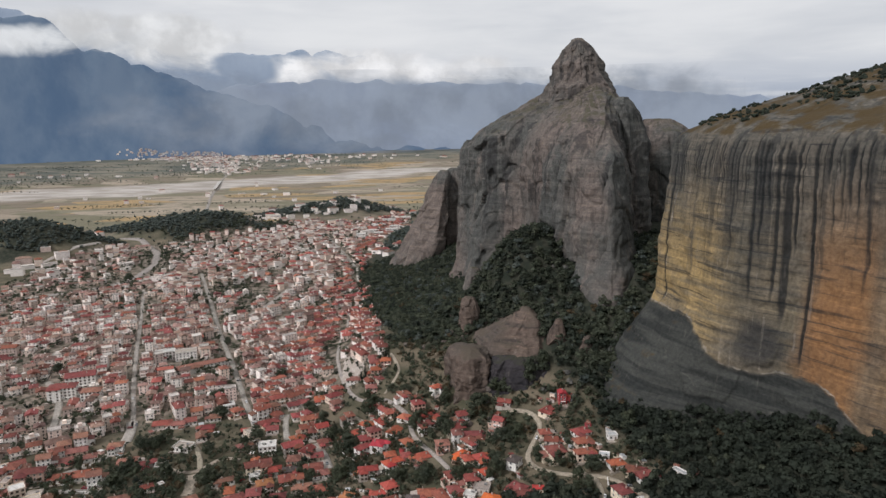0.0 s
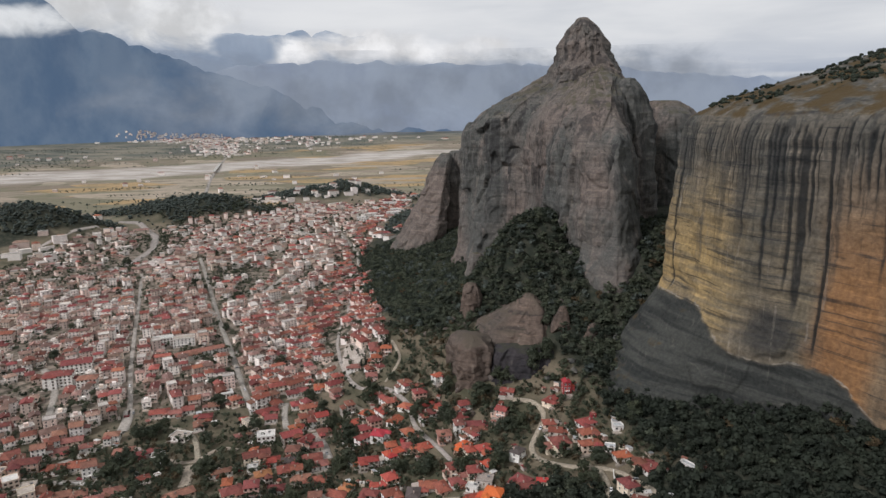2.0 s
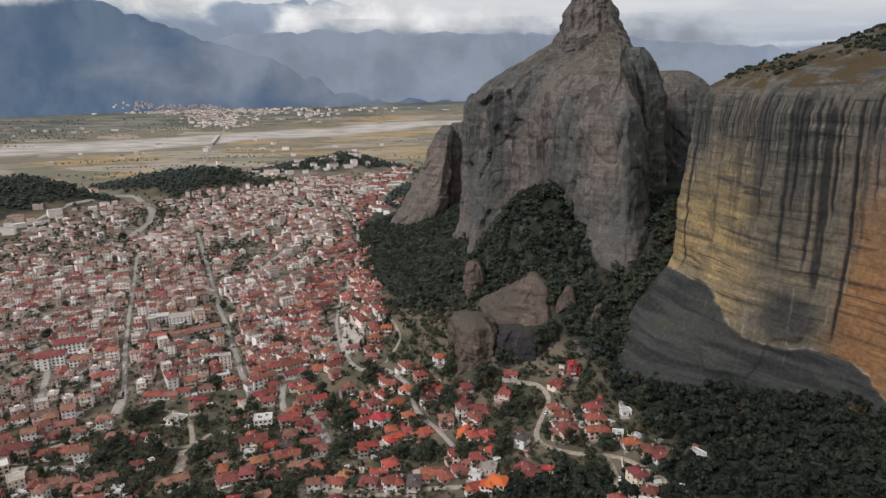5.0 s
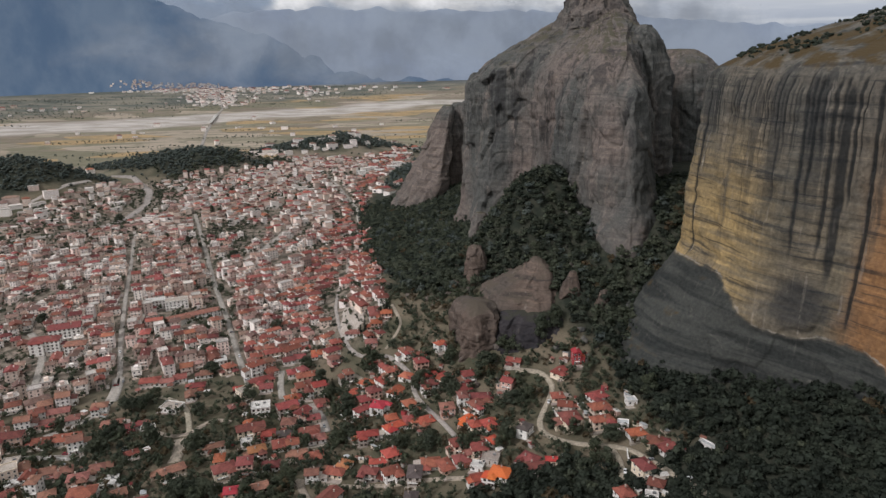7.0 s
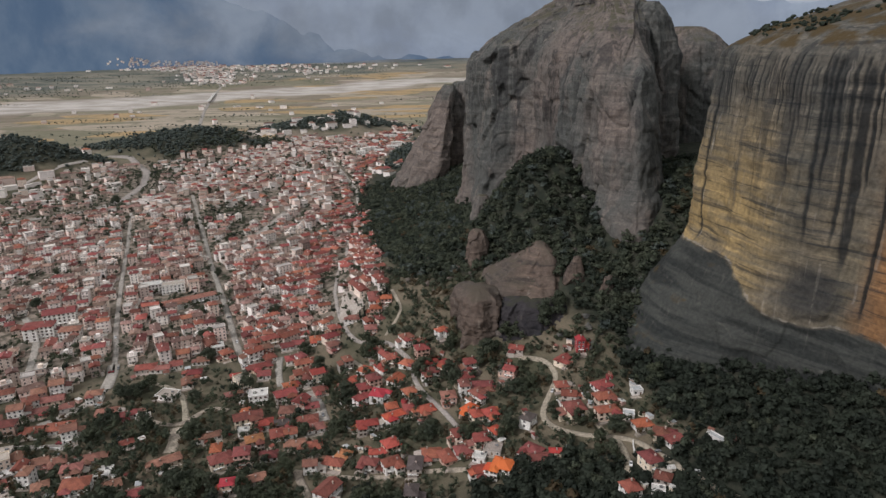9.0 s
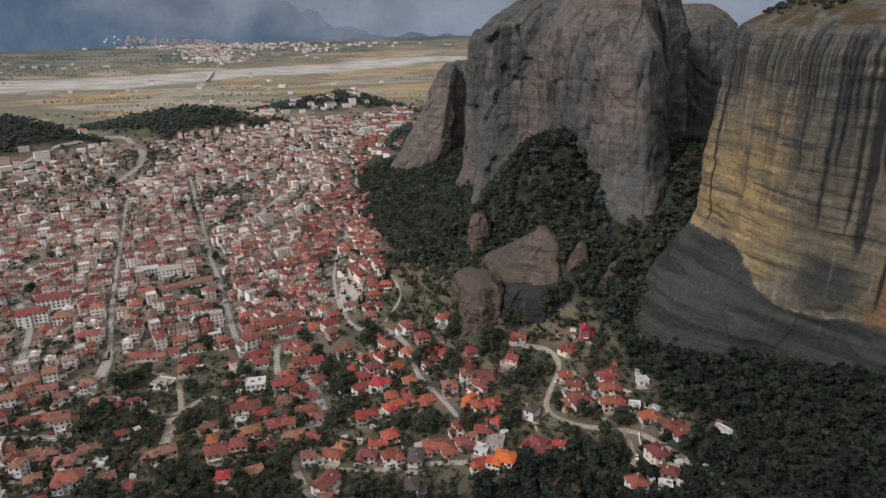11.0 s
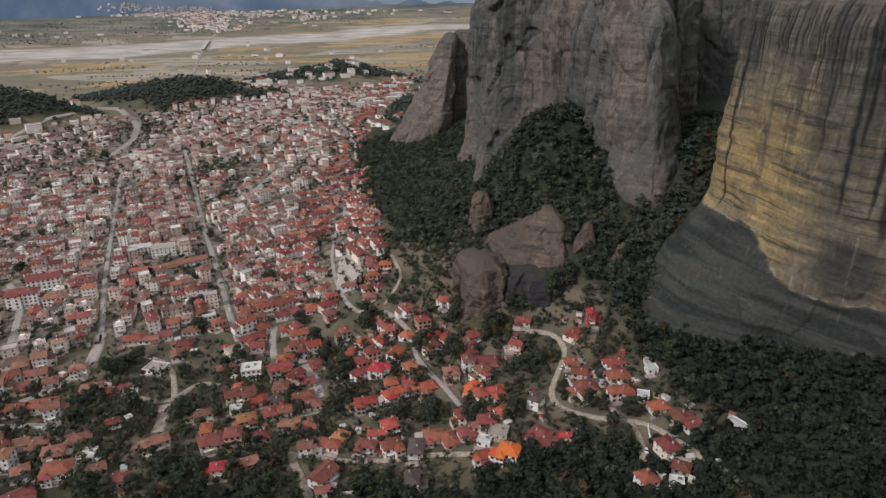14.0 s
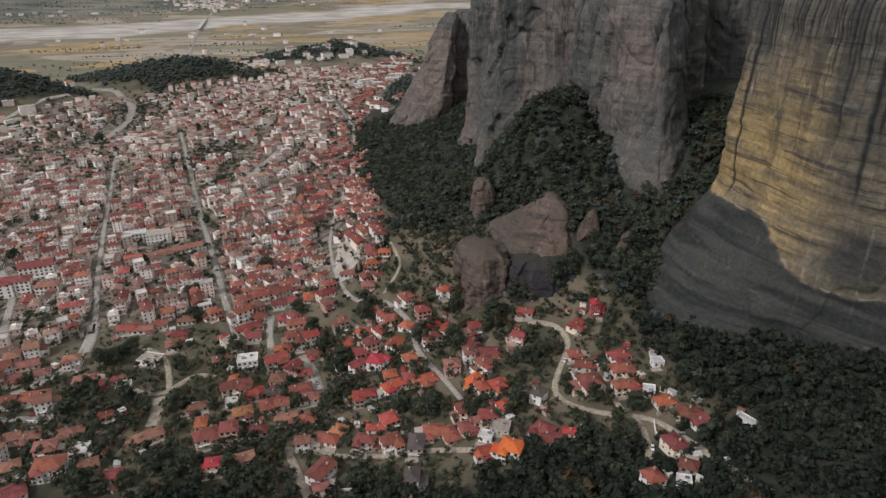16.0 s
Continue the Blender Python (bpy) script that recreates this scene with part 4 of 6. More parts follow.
HOMES_RIDGE = [
    (94, 441, 13, 10, 'r', 1),
    (93, 430, 14, 10, 'r', 1),
    (91, 413, 15, 8, 'r', 2),
    (108, 399, 11, 9, 'O', 1),
    (103, 410, 7, 6, 'g', 1),
    (116, 389, 10, 10, 'd', 1),
    (120, 382, 10, 9, 'd', 1),
    (103, 366, 9, 12, 'd', 2),
    (106, 353, 8, 9, 'd', 1),
    (101, 344, 7, 6, 'w', 1),
    (88, 347, 9, 10, 'r', 2),
    (113, 431, 7, 6, 'g', 1),
    (140, 374, 4, 11, 'g', 1),
]


def street(name, width, points):
    q = fine_line(points)
    way = np.gradient(q, axis=0)
    way /= np.hypot(way[:, 0], way[:, 1])[:, None]
    side = np.stack([-way[:, 1], way[:, 0]], -1)
    wob = 1 + 0.10 * vnoise(q[:, 0] / 9, q[:, 1] / 9, 3.0)
    rows = []
    for k, drop in ((-0.52, -0.9), (-0.5, 0.0), (-0.2, 0.06), (0.2, 0.06), (0.5, 0.0), (0.52, -0.9)):
        at = q + side * (width * k * wob)[:, None]
        mid = ground_z(q[:, 0], q[:, 1])
        own = ground_z(at[:, 0], at[:, 1])
        rows.append(np.column_stack([at, np.maximum(own, 0.3 * mid + 0.7 * own) + 0.32 + drop]))
    verts = np.stack(rows, 1).reshape(-1, 3)
    soil = any(w in name for w in ("dirt", "loop", "hill", "south", "garden", "ring", "low", "upper", "spur"))
    me = mesh_of(name, verts, grid_faces(len(q), 6), [DIRT if soil else ROAD], None, True)
    words = "pale dirt lane between houses and trees" if soil else "grey asphalt street running between houses"
    return tagged(new("road_" + name, me), words, "road", kind="structure")


for key, (wide_of, line) in STREETS.items():
    street(key, wide_of, line)


def from_streets(x, y):
    """Distance from the nearest street's edge."""
    best = np.full(np.shape(x), 1e9)
    for wide_of, line in STREETS.values():
        best = np.minimum(best, along(line, x, y) - wide_of / 2)
    return best


SEGMENTS = [(a, b) for _, line in STREETS.values() for a, b in zip(line, line[1:])]


def turn_at(x, y):
    """The turn of a house at a place: that of the nearest street, folded to under 45 degrees."""
    best, turn = 1e9, 0.0
    for a, b in SEGMENTS:
        d = float(along([a, b], np.array(x), np.array(y)))
        if d < best:
            best, turn = d, math.degrees(math.atan2(b[1] - a[1], b[0] - a[0]))
    return (turn + 45) % 90 - 45


# ---- houses ----
def box(x0, y0, z0, x1, y1, z1):
    v = [(x, y, z) for z in (z0, z1) for y in (y0, y1) for x in (x0, x1)]
    f = [(0, 2, 3, 1), (4, 5, 7, 6), (0, 1, 5, 4), (2, 6, 7, 3), (0, 4, 6, 2), (1, 3, 7, 5)]
    return v, f


def joined(pieces):
    """Verts, faces and slots of several (verts, faces, slot)."""
    verts, faces, slots = [], [], []
    for v, f, s in pieces:
        n = len(verts)
        verts += list(v)
        faces += [tuple(i + n for i in face) for face in f]
        slots += [s] * len(f)
    return verts, faces, slots


def roof_shape(w, d, h, style):
    """Roof solid over walls of w by d whose top is at h. Styles: hip, gable, flat."""
    e = 0.55
    if style == "flat":
        pieces = [(*box(-w / 2 - 0.15, -d / 2 - 0.15, h - 0.05, w / 2 + 0.15, d / 2 + 0.15, h + 0.2), 0)]
        t = 0.22
        for x0, y0, x1, y1 in ((-w / 2 - 0.15, -d / 2 - 0.15, w / 2 + 0.15, -d / 2 - 0.15 + t), (-w / 2 - 0.15, d / 2 + 0.15 - t, w / 2 + 0.15, d / 2 + 0.15),
                               (-w / 2 - 0.15, -d / 2 + 0.07, -w / 2 - 0.15 + t, d / 2 - 0.07), (w / 2 + 0.15 - t, -d / 2 + 0.07, w / 2 + 0.15, d / 2 - 0.07)):
            pieces.append((*box(x0, y0, h + 0.2, x1, y1, h + 0.85), 1))
        return joined(pieces)
    long_x = w >= d
    a, b = (w / 2 + e, d / 2 + e) if long_x else (d / 2 + e, w / 2 + e)
    rise = 0.42 * b
    r = a - b * 0.92 if style == "hip" else a
    low, up = h - 0.12, h + 0.1
    v = [(-a, -b, low), (a, -b, low), (a, b, low), (-a, b, low), (-a, -b, up), (a, -b, up), (a, b, up), (-a, b, up), (-r, 0, up + rise), (r, 0, up + rise)]
    f = [(3, 2, 1, 0), (0, 1, 5, 4), (1, 2, 6, 5), (2, 3, 7, 6), (3, 0, 4, 7), (4, 5, 9, 8), (6, 7, 8, 9), (5, 6, 9), (7, 4, 8)]
    cap = box(-r, -0.14, up + rise - 0.1, r, 0.14, up + rise + 0.13)
    v, f, s = joined([(v, f, 0), (*cap, 0)])
    if not long_x:
        v = [(-y, x, z) for x, y, z in v]
    return v, f, s


def opening(name, x, z0, z1, rim, materials, sill=0.0):
    """A frame round a set-back pane, in one piece: 0 frame, 1 pane."""
    rings = [(x, z0 - sill, z1, 0.05), (x, z0 - sill, z1, -0.08), (x - rim, z0 + rim, z1 - rim, -0.08), (x - rim, z0 + rim, z1 - rim, -0.01)]
    v = []
    for half, a, b, y in rings:
        v += [(-half, y, a), (half, y, a), (half, y, b), (-half, y, b)]
    f, slots = [], []
    for r in range(3):
        for k in range(4):
            n = (k + 1) % 4
            f.append((4 * r + k, 4 * r + n, 4 * r + 4 + n, 4 * r + 4 + k))
            slots.append(0)
    f.append((12, 13, 14, 15))
    return mesh_of(name, v, f, materials, slots + [1])


def stack_shape(sizes):
    """Square rings one over another, closed on top."""
    v = [(sx * half, sy * half, z) for half, z in sizes for sx, sy in ((-1, -1), (1, -1), (1, 1), (-1, 1))]
    f = [(4 * r + k, 4 * r + (k + 1) % 4, 4 * r + 4 + (k + 1) % 4, 4 * r + 4 + k) for r in range(len(sizes) - 1) for k in range(4)]
    n = 4 * len(sizes) - 4
    return v, f + [(n, n + 1, n + 2, n + 3)]


WINDOW = opening("window", 0.68, 0.0, 1.5, 0.11, [FRAME, GLASS], 0.08)
SHUTTERED = opening("window", 0.85, 0.0, 1.55, 0.26, [WOOD, GLASS])
DOOR = opening("door", 0.62, 0.0, 2.15, 0.12, [FRAME, WOOD])
STACK = mesh_of("chimney", *stack_shape([(0.35, -1.2), (0.35, 1.1), (0.46, 1.1), (0.46, 1.24), (0.2, 1.24), (0.2, 1.55)]), [CHIMNEY])
COLOURS = {"r": "weathered red tiled", "R": "bright red tiled", "O": "orange-red tiled", "o": "pale ochre tiled", "X": "vivid orange tiled", "d": "dark red tiled",
           "b": "brown tiled", "k": "dark slate", "p": "flat concrete", "w": "flat pale", "g": "grey sheet metal"}
FACINGS = ("white rendered walls", "cream rendered walls", "grey rendered walls", "rose rendered walls", "bright red walls")


def house(w, d, colour, floors, facing, dice, name="house"):
    """One house at the origin, its front to the south: walls, roof, chimney, windows, door, balcony."""
    h = 2.9 * floors + 0.3
    flat = colour in "pwg"
    style = "flat" if flat else dice.choice(("hip", "hip", "gable"))
    root = new(name)
    words = f"{'low' if floors == 1 else 'two-storey' if floors == 2 else 'tall'} house, {FACINGS[facing]} and {COLOURS[colour]} roof"
    tagged(root, words, "house", "houses of the town")
    v, f, s = joined([(*box(-w / 2, -d / 2, -5.0, w / 2, d / 2, h), 0)])
    if style == "gable":
        n = len(v)
        a, b = (w / 2, d / 2) if w >= d else (d / 2, w / 2)
        rise = 0.42 * (b + 0.55) * b / (b + 0.55)
        g = [(-a, -b, h - 0.02), (-a, b, h - 0.02), (-a, 0, h + rise), (a, -b, h - 0.02), (a, b, h - 0.02), (a, 0, h + rise)]
        if w < d:
            g = [(-y, x, z) for x, y, z in g]
        v += g
        f += [(n, n + 2, n + 1), (n + 3, n + 4, n + 5), (n, n + 3, n + 5, n + 2), (n + 1, n + 2, n + 5, n + 4)]
        s += [0] * 4
    part("wall", mesh_of("wall", v, f, [WALLS[facing]], s), root)
    v, f, s = roof_shape(w, d, h, style)
    part("roof", mesh_of("roof", v, f, [ROOFS[colour], WALLS[facing]], s), root, COLOURS[colour] + " roof")
    if not flat:
        part("chimney", STACK, root, "", pose(dice.uniform(-0.3, 0.3) * w, dice.choice((-0.2, 0.2)) * d, h + 0.42 * min(w, d) * 0.42))
    pane = dice.choice((WINDOW, SHUTTERED))
    count = max(2, round(w / 3.6))
    for level in range(floors):
        z = 2.9 * level + 1.2
        for k in range(count):
            x = -w / 2 + w * (k + 0.5) / count
            if level == 0 and k == count // 2:
                part("door", DOOR, root, "", pose(x, -d / 2 - 0.03, 0.25))
                continue
            part("window", pane, root, "", pose(x, -d / 2 - 0.03, z))
        for side, turn in ((-1, -90), (1, 90)):
            for y in ((-0.22, 0.22) if d > 8 else (0.0,)):
                part("window", pane, root, "", pose(side * (w / 2 + 0.03), y * d, z, 0, 0, turn))
    if not flat and w > 8.5 and dice.random() < 0.6:
        # a cross wing towards the front, with a hipped or gabled roof of its own
        ww, wd, wh = w * dice.uniform(0.34, 0.5), dice.uniform(3.0, 4.6), h - dice.choice((0.25, 0.25, 1.4 if floors == 1 else 2.9))
        side = dice.choice((-1, 1))
        wing = part("wing", mesh_of("wing", *box(-ww / 2, -wd / 2, -5.0, ww / 2, wd / 2, wh), [WALLS[facing]]), root, "", pose(side * (w - ww) * 0.42, -d / 2 - wd / 2 + 0.9, 0))
        v, f, s = roof_shape(ww, wd + 2.4, wh, "hip")
        part("wing_roof", mesh_of("wing_roof", v, f, [ROOFS[dice.choice((colour, colour, "r", "d"))], WALLS[facing]], s), wing, "", pose(0, 1.0, 0))
        for level in range(max(1, int(wh / 2.9))):
            for x in (-ww / 4, ww / 4):
                part("window", pane, wing, "", pose(x, -wd / 2 - 0.03, 1.1 + 2.9 * level))
    if not flat and dice.random() < 0.55:
        # a lower wing against one end or the back
        side = dice.choice((-1, 1))
        ww, wd, wh = dice.uniform(3.0, 5.0), d * dice.uniform(0.55, 0.85), 2.7 + (2.9 if floors > 2 else 0)
        x = side * (w / 2 + ww / 2)
        y = dice.uniform(-0.15, 0.15) * d
        wing = part("wing", mesh_of("wing", *box(-ww / 2, -wd / 2, -5.0, ww / 2, wd / 2, wh), [WALLS[facing]]), root, "", pose(x, y, 0))
        lean = 0.9
        v = [(-ww / 2 - 0.35, -wd / 2 - 0.35, 0.0), (ww / 2 - 0.02, -wd / 2 - 0.35, lean), (ww / 2 - 0.02, wd / 2 + 0.35, lean), (-ww / 2 - 0.35, wd / 2 + 0.35, 0.0)]
        v = v + [(vx, vy, vz + 0.2) for vx, vy, vz in v]
        f = [(3, 2, 1, 0), (4, 5, 6, 7), (0, 1, 5, 4), (1, 2, 6, 5), (2, 3, 7, 6), (3, 0, 4, 7)]
        part("wing_roof", mesh_of("wing_roof", v, f, [ROOFS[dice.choice((colour, colour, "b", "p"))]]), wing, "", pose(0, 0, wh - 0.05, 0, 0, 0 if side < 0 else 180))
        part("window", pane, wing, "", pose(0, -wd / 2 - 0.03, 1.1))
    if dice.random() < 0.8:
        a, b = w / 2 + dice.uniform(0.6, 2.2), dice.uniform(2.0, 4.5)
        part("terrace", mesh_of("terrace", *box(-a, -d / 2 - b, -4.0, a * dice.uniform(0.4, 1.0), -d / 2 - 0.01, 0.16), [ROOFS["p"]]), root, "pale paved terrace in front")
    if floors > 1:
        wide = w * dice.uniform(0.45, 0.8)
        x = dice.uniform(-0.1, 0.1) * w
        pieces = [(*box(x - wide / 2, -d / 2 - 1.5, 2.85, x + wide / 2, -d / 2, 3.03), 0)]
        balcony = part("balcony", mesh_of("balcony", *joined(pieces)[:2], [WALLS[0]]), root)
        rails = [(*box(x - wide / 2, -d / 2 - 1.48, 3.95, x + wide / 2, -d / 2 - 1.42, 4.02), 0)]
        for k in range(int(wide / 0.5) + 1):
            px = x - wide / 2 + 0.03 + k * 0.5
            rails.append((*box(px - 0.025, -d / 2 - 1.475, 3.03, px + 0.025, -d / 2 - 1.425, 3.95), 0))
        part("railing", mesh_of("railing", *joined(rails)[:2], [METAL]), balcony, "thin metal railing")
    if flat and floors < 3 and colour != "g":
        tank = [(*box(-0.9, -0.5, h + 0.5, 0.9, 0.5, h + 1.3), 0), (*box(-0.8, -0.4, h + 0.19, -0.7, 0.4, h + 0.5), 0), (*box(0.7, -0.4, h + 0.19, 0.8, 0.4, h + 0.5), 0)]
        part("roof_tank", mesh_of("roof_tank", *joined(tank)[:2], [METAL]), root, "", pose(w * 0.2, d * 0.15, 0))
    return root


def base_z(x, y, w, d):
    k = 0.35
    return float(min(ground_z(x + a * w, y + b * d) for a in (-k, k) for b in (-k, k))) * 0.5 + float(ground_z(x, y)) * 0.5


dice = random.Random(7)
HEROES = []
for group in (HOMES_WEST, HOMES_GARDENS, HOMES_MILL, HOMES_LANES, HOMES_LOW, HOMES_EAST, HOMES_RIDGE):
    for x, y, w, d, colour, floors in group:
        facing = dice.choices(range(4), (5, 3, 2, 1))[0]
        if colour in "wg":
            facing = 0
        w, d = 0.9 * w, 0.9 * d
        ob = house(w, d, colour, floors, facing, dice)
        turn = (23 if x < -110 else turn_at(x, y)) + dice.uniform(-12, 12) + (dice.choice((0, 0, 28)) if x > -110 else 0)
        ob.matrix_world = pose(x, y, base_z(x, y, w, d), 0, 0, turn)
        HEROES.append((x, y, 0.5 * math.hypot(w, d)))

# particular buildings
tall_red = house(5.4, 6.5, "R", 3, 4, dice)
tall_red.matrix_world = pose(87.5, 481, float(ground_z(87.5, 481)) - 0.5, 0, 0, 4)
HEROES.append((87.5, 481, 4.5))
SPECIAL = [(-137, 487, 13, 10, "w", 2, 12), (-204, 493, 14, 11, "p", 1, -14), (-250, 667, 52, 10, "b", 2, 33), (-352, 626, 26, 14, "d", 4, 22), (-354, 597, 24, 13, "d", 4, 14),
           (-326, 594, 17, 11, "b", 3, 14), (-278, 700, 22, 12, "p", 3, 22), (-300, 700, 20, 11, "w", 3, 22), (-66, 610, 10, 22, "d", 2, 12), (-112, 1475, 26, 14, "w", 4, 10), (-140, 1462, 20, 12, "w", 3, 10)]
for x, y, w, d, colour, floors, turn in SPECIAL:
    ob = house(w, d, colour, floors, 0, dice, "apartment_building" if floors > 2 else "house")
    ob.matrix_world = pose(x, y, base_z(x, y, w, d), 0, 0, turn)
    HEROES.append((x, y, 0.5 * math.hypot(w, d)))


# the rest of the town, lot by lot along the main street's bearing
CLEAR = [([(-262, 492), (-232, 512), (-203, 520), (-190, 545), (-172, 545), (-160, 500), (-131, 443), (-154, 422), (-140, 377), (-218, 409), (-247, 457)], 2),
         ([(-100, 502), (-81, 490), (-30, 449), (7, 437), (3, 414), (-29, 420), (-82, 432)], 2), ([(-133, 571), (-107, 575), (-83, 530), (-85, 517), (-107, 528)], 2),
         ([(-101, 664), (-82, 641), (-75, 610), (-86, 594), (-97, 607)], 2), ([(-245, 456), (-192, 456), (-185, 428), (-225, 424)], 2), ([(-195, 530), (-190, 556), (-176, 540), (-170, 461), (-185, 461)], 2)]


def town_lots():
    rng = np.random.default_rng(5)
    bearing = math.atan2(606, -256) - math.pi / 2
    c, s = math.cos(bearing), math.sin(bearing)
    lots = []
    v = -900.0
    row = 0
    while v < 1100:
        row += 1
        v += 10.2 if row % 2 else 13.0
        u = -900.0
        while u < 900:
            w = rng.uniform(6.5, 10.5) if rng.random() < 0.88 else rng.uniform(12, 18)
            u += w + (rng.uniform(0.8, 3.2) if rng.random() < 0.74 else rng.uniform(5, 13))
            x, y = -320 + c * (u - w / 2) - s * v, 850 + s * (u - w / 2) + c * v
            x, y = x + rng.uniform(-2.2, 2.2) + 14 * float(vnoise(x / 120, y / 120, 2.0)), y + rng.uniform(-2.2, 2.2) + 14 * float(vnoise(x / 120, y / 120, 6.0))
            lots.append((x, y, w, rng.uniform(6.5, 9.8), rng.random(), rng.random(), rng.random()))
    lots = np.array(lots)
    keep = inside(TOWN, lots[:, 0], lots[:, 1]) & (from_streets(lots[:, 0], lots[:, 1]) > 5.4)
    for hx, hy, hr in HEROES:
        keep &= np.hypot(lots[:, 0] - hx, lots[:, 1] - hy) > hr + 3.4
    for shape, _ in CLEAR:
        keep &= ~inside(shape, lots[:, 0], lots[:, 1])
    for hx, hy, rx, ry, hz in HILLS:
        keep &= np.hypot((lots[:, 0] - hx) / rx, (lots[:, 1] - hy) / ry) > 1.05
    keep &= (lots[:, 1] > 404) | (lots[:, 0] < -205)
    far = np.hypot(lots[:, 0] + 300, lots[:, 1] - 850)
    keep &= lots[:, 6] > smooth(450, 950, far) * 0.35
    # open ground along the wide road at the north-west edge
    out_west = smooth(-360, -520, lots[:, 0]) * smooth(860, 1040, lots[:, 1])
    keep &= (lots[:, 5] * 7.7 % 1 > 0.55 * out_west) & (along(STREETS["plain_road"][1], lots[:, 0], lots[:, 1]) > 22)
    keep &= vnoise(lots[:, 0] / 34, lots[:, 1] / 34, 9.0) < 0.5
    return lots[keep], math.degrees(bearing)


WHITE_BLOCKS = [(-129, 1651, 30, 3), (-158, 1499, 22, 3), (-94, 1702, 24, 2), (-109, 1545, 26, 3), (-152, 1600, 34, 2), (-176, 1448, 20, 3)]
HEROES += [(x, y, 15.0) for x, y, w, floors in WHITE_BLOCKS]
LOTS, BEARING = town_lots()
order = np.argsort(np.hypot(LOTS[:, 0], LOTS[:, 1] - 105))
LOTS = LOTS[order]
NEAR_LOTS = 165
MODELS = {}
for x, y, w, d, a, b, c in LOTS[:NEAR_LOTS].tolist():
    old = smooth(-230, -120, x)
    colour = ("rrOrdbO" if a < float(old) else "bdrbpdw")[int(b * 7)]
    floors = 1 if c < 0.35 else 2 if c < 0.88 else 3
    key = (round(w / 3) * 3, colour, floors)
    turn = (BEARING + 45) % 90 - 45 + (a - 0.5) * 40
    m = pose(x, y, base_z(x, y, w, d), 0, 0, turn)
    if key in MODELS:
        copy_thing(MODELS[key], m)
    else:
        MODELS[key] = house(key[0] + 0.5, 9.5, colour, floors, dice.choices(range(4), (5, 3, 2, 1))[0], dice)
        MODELS[key].matrix_world = m


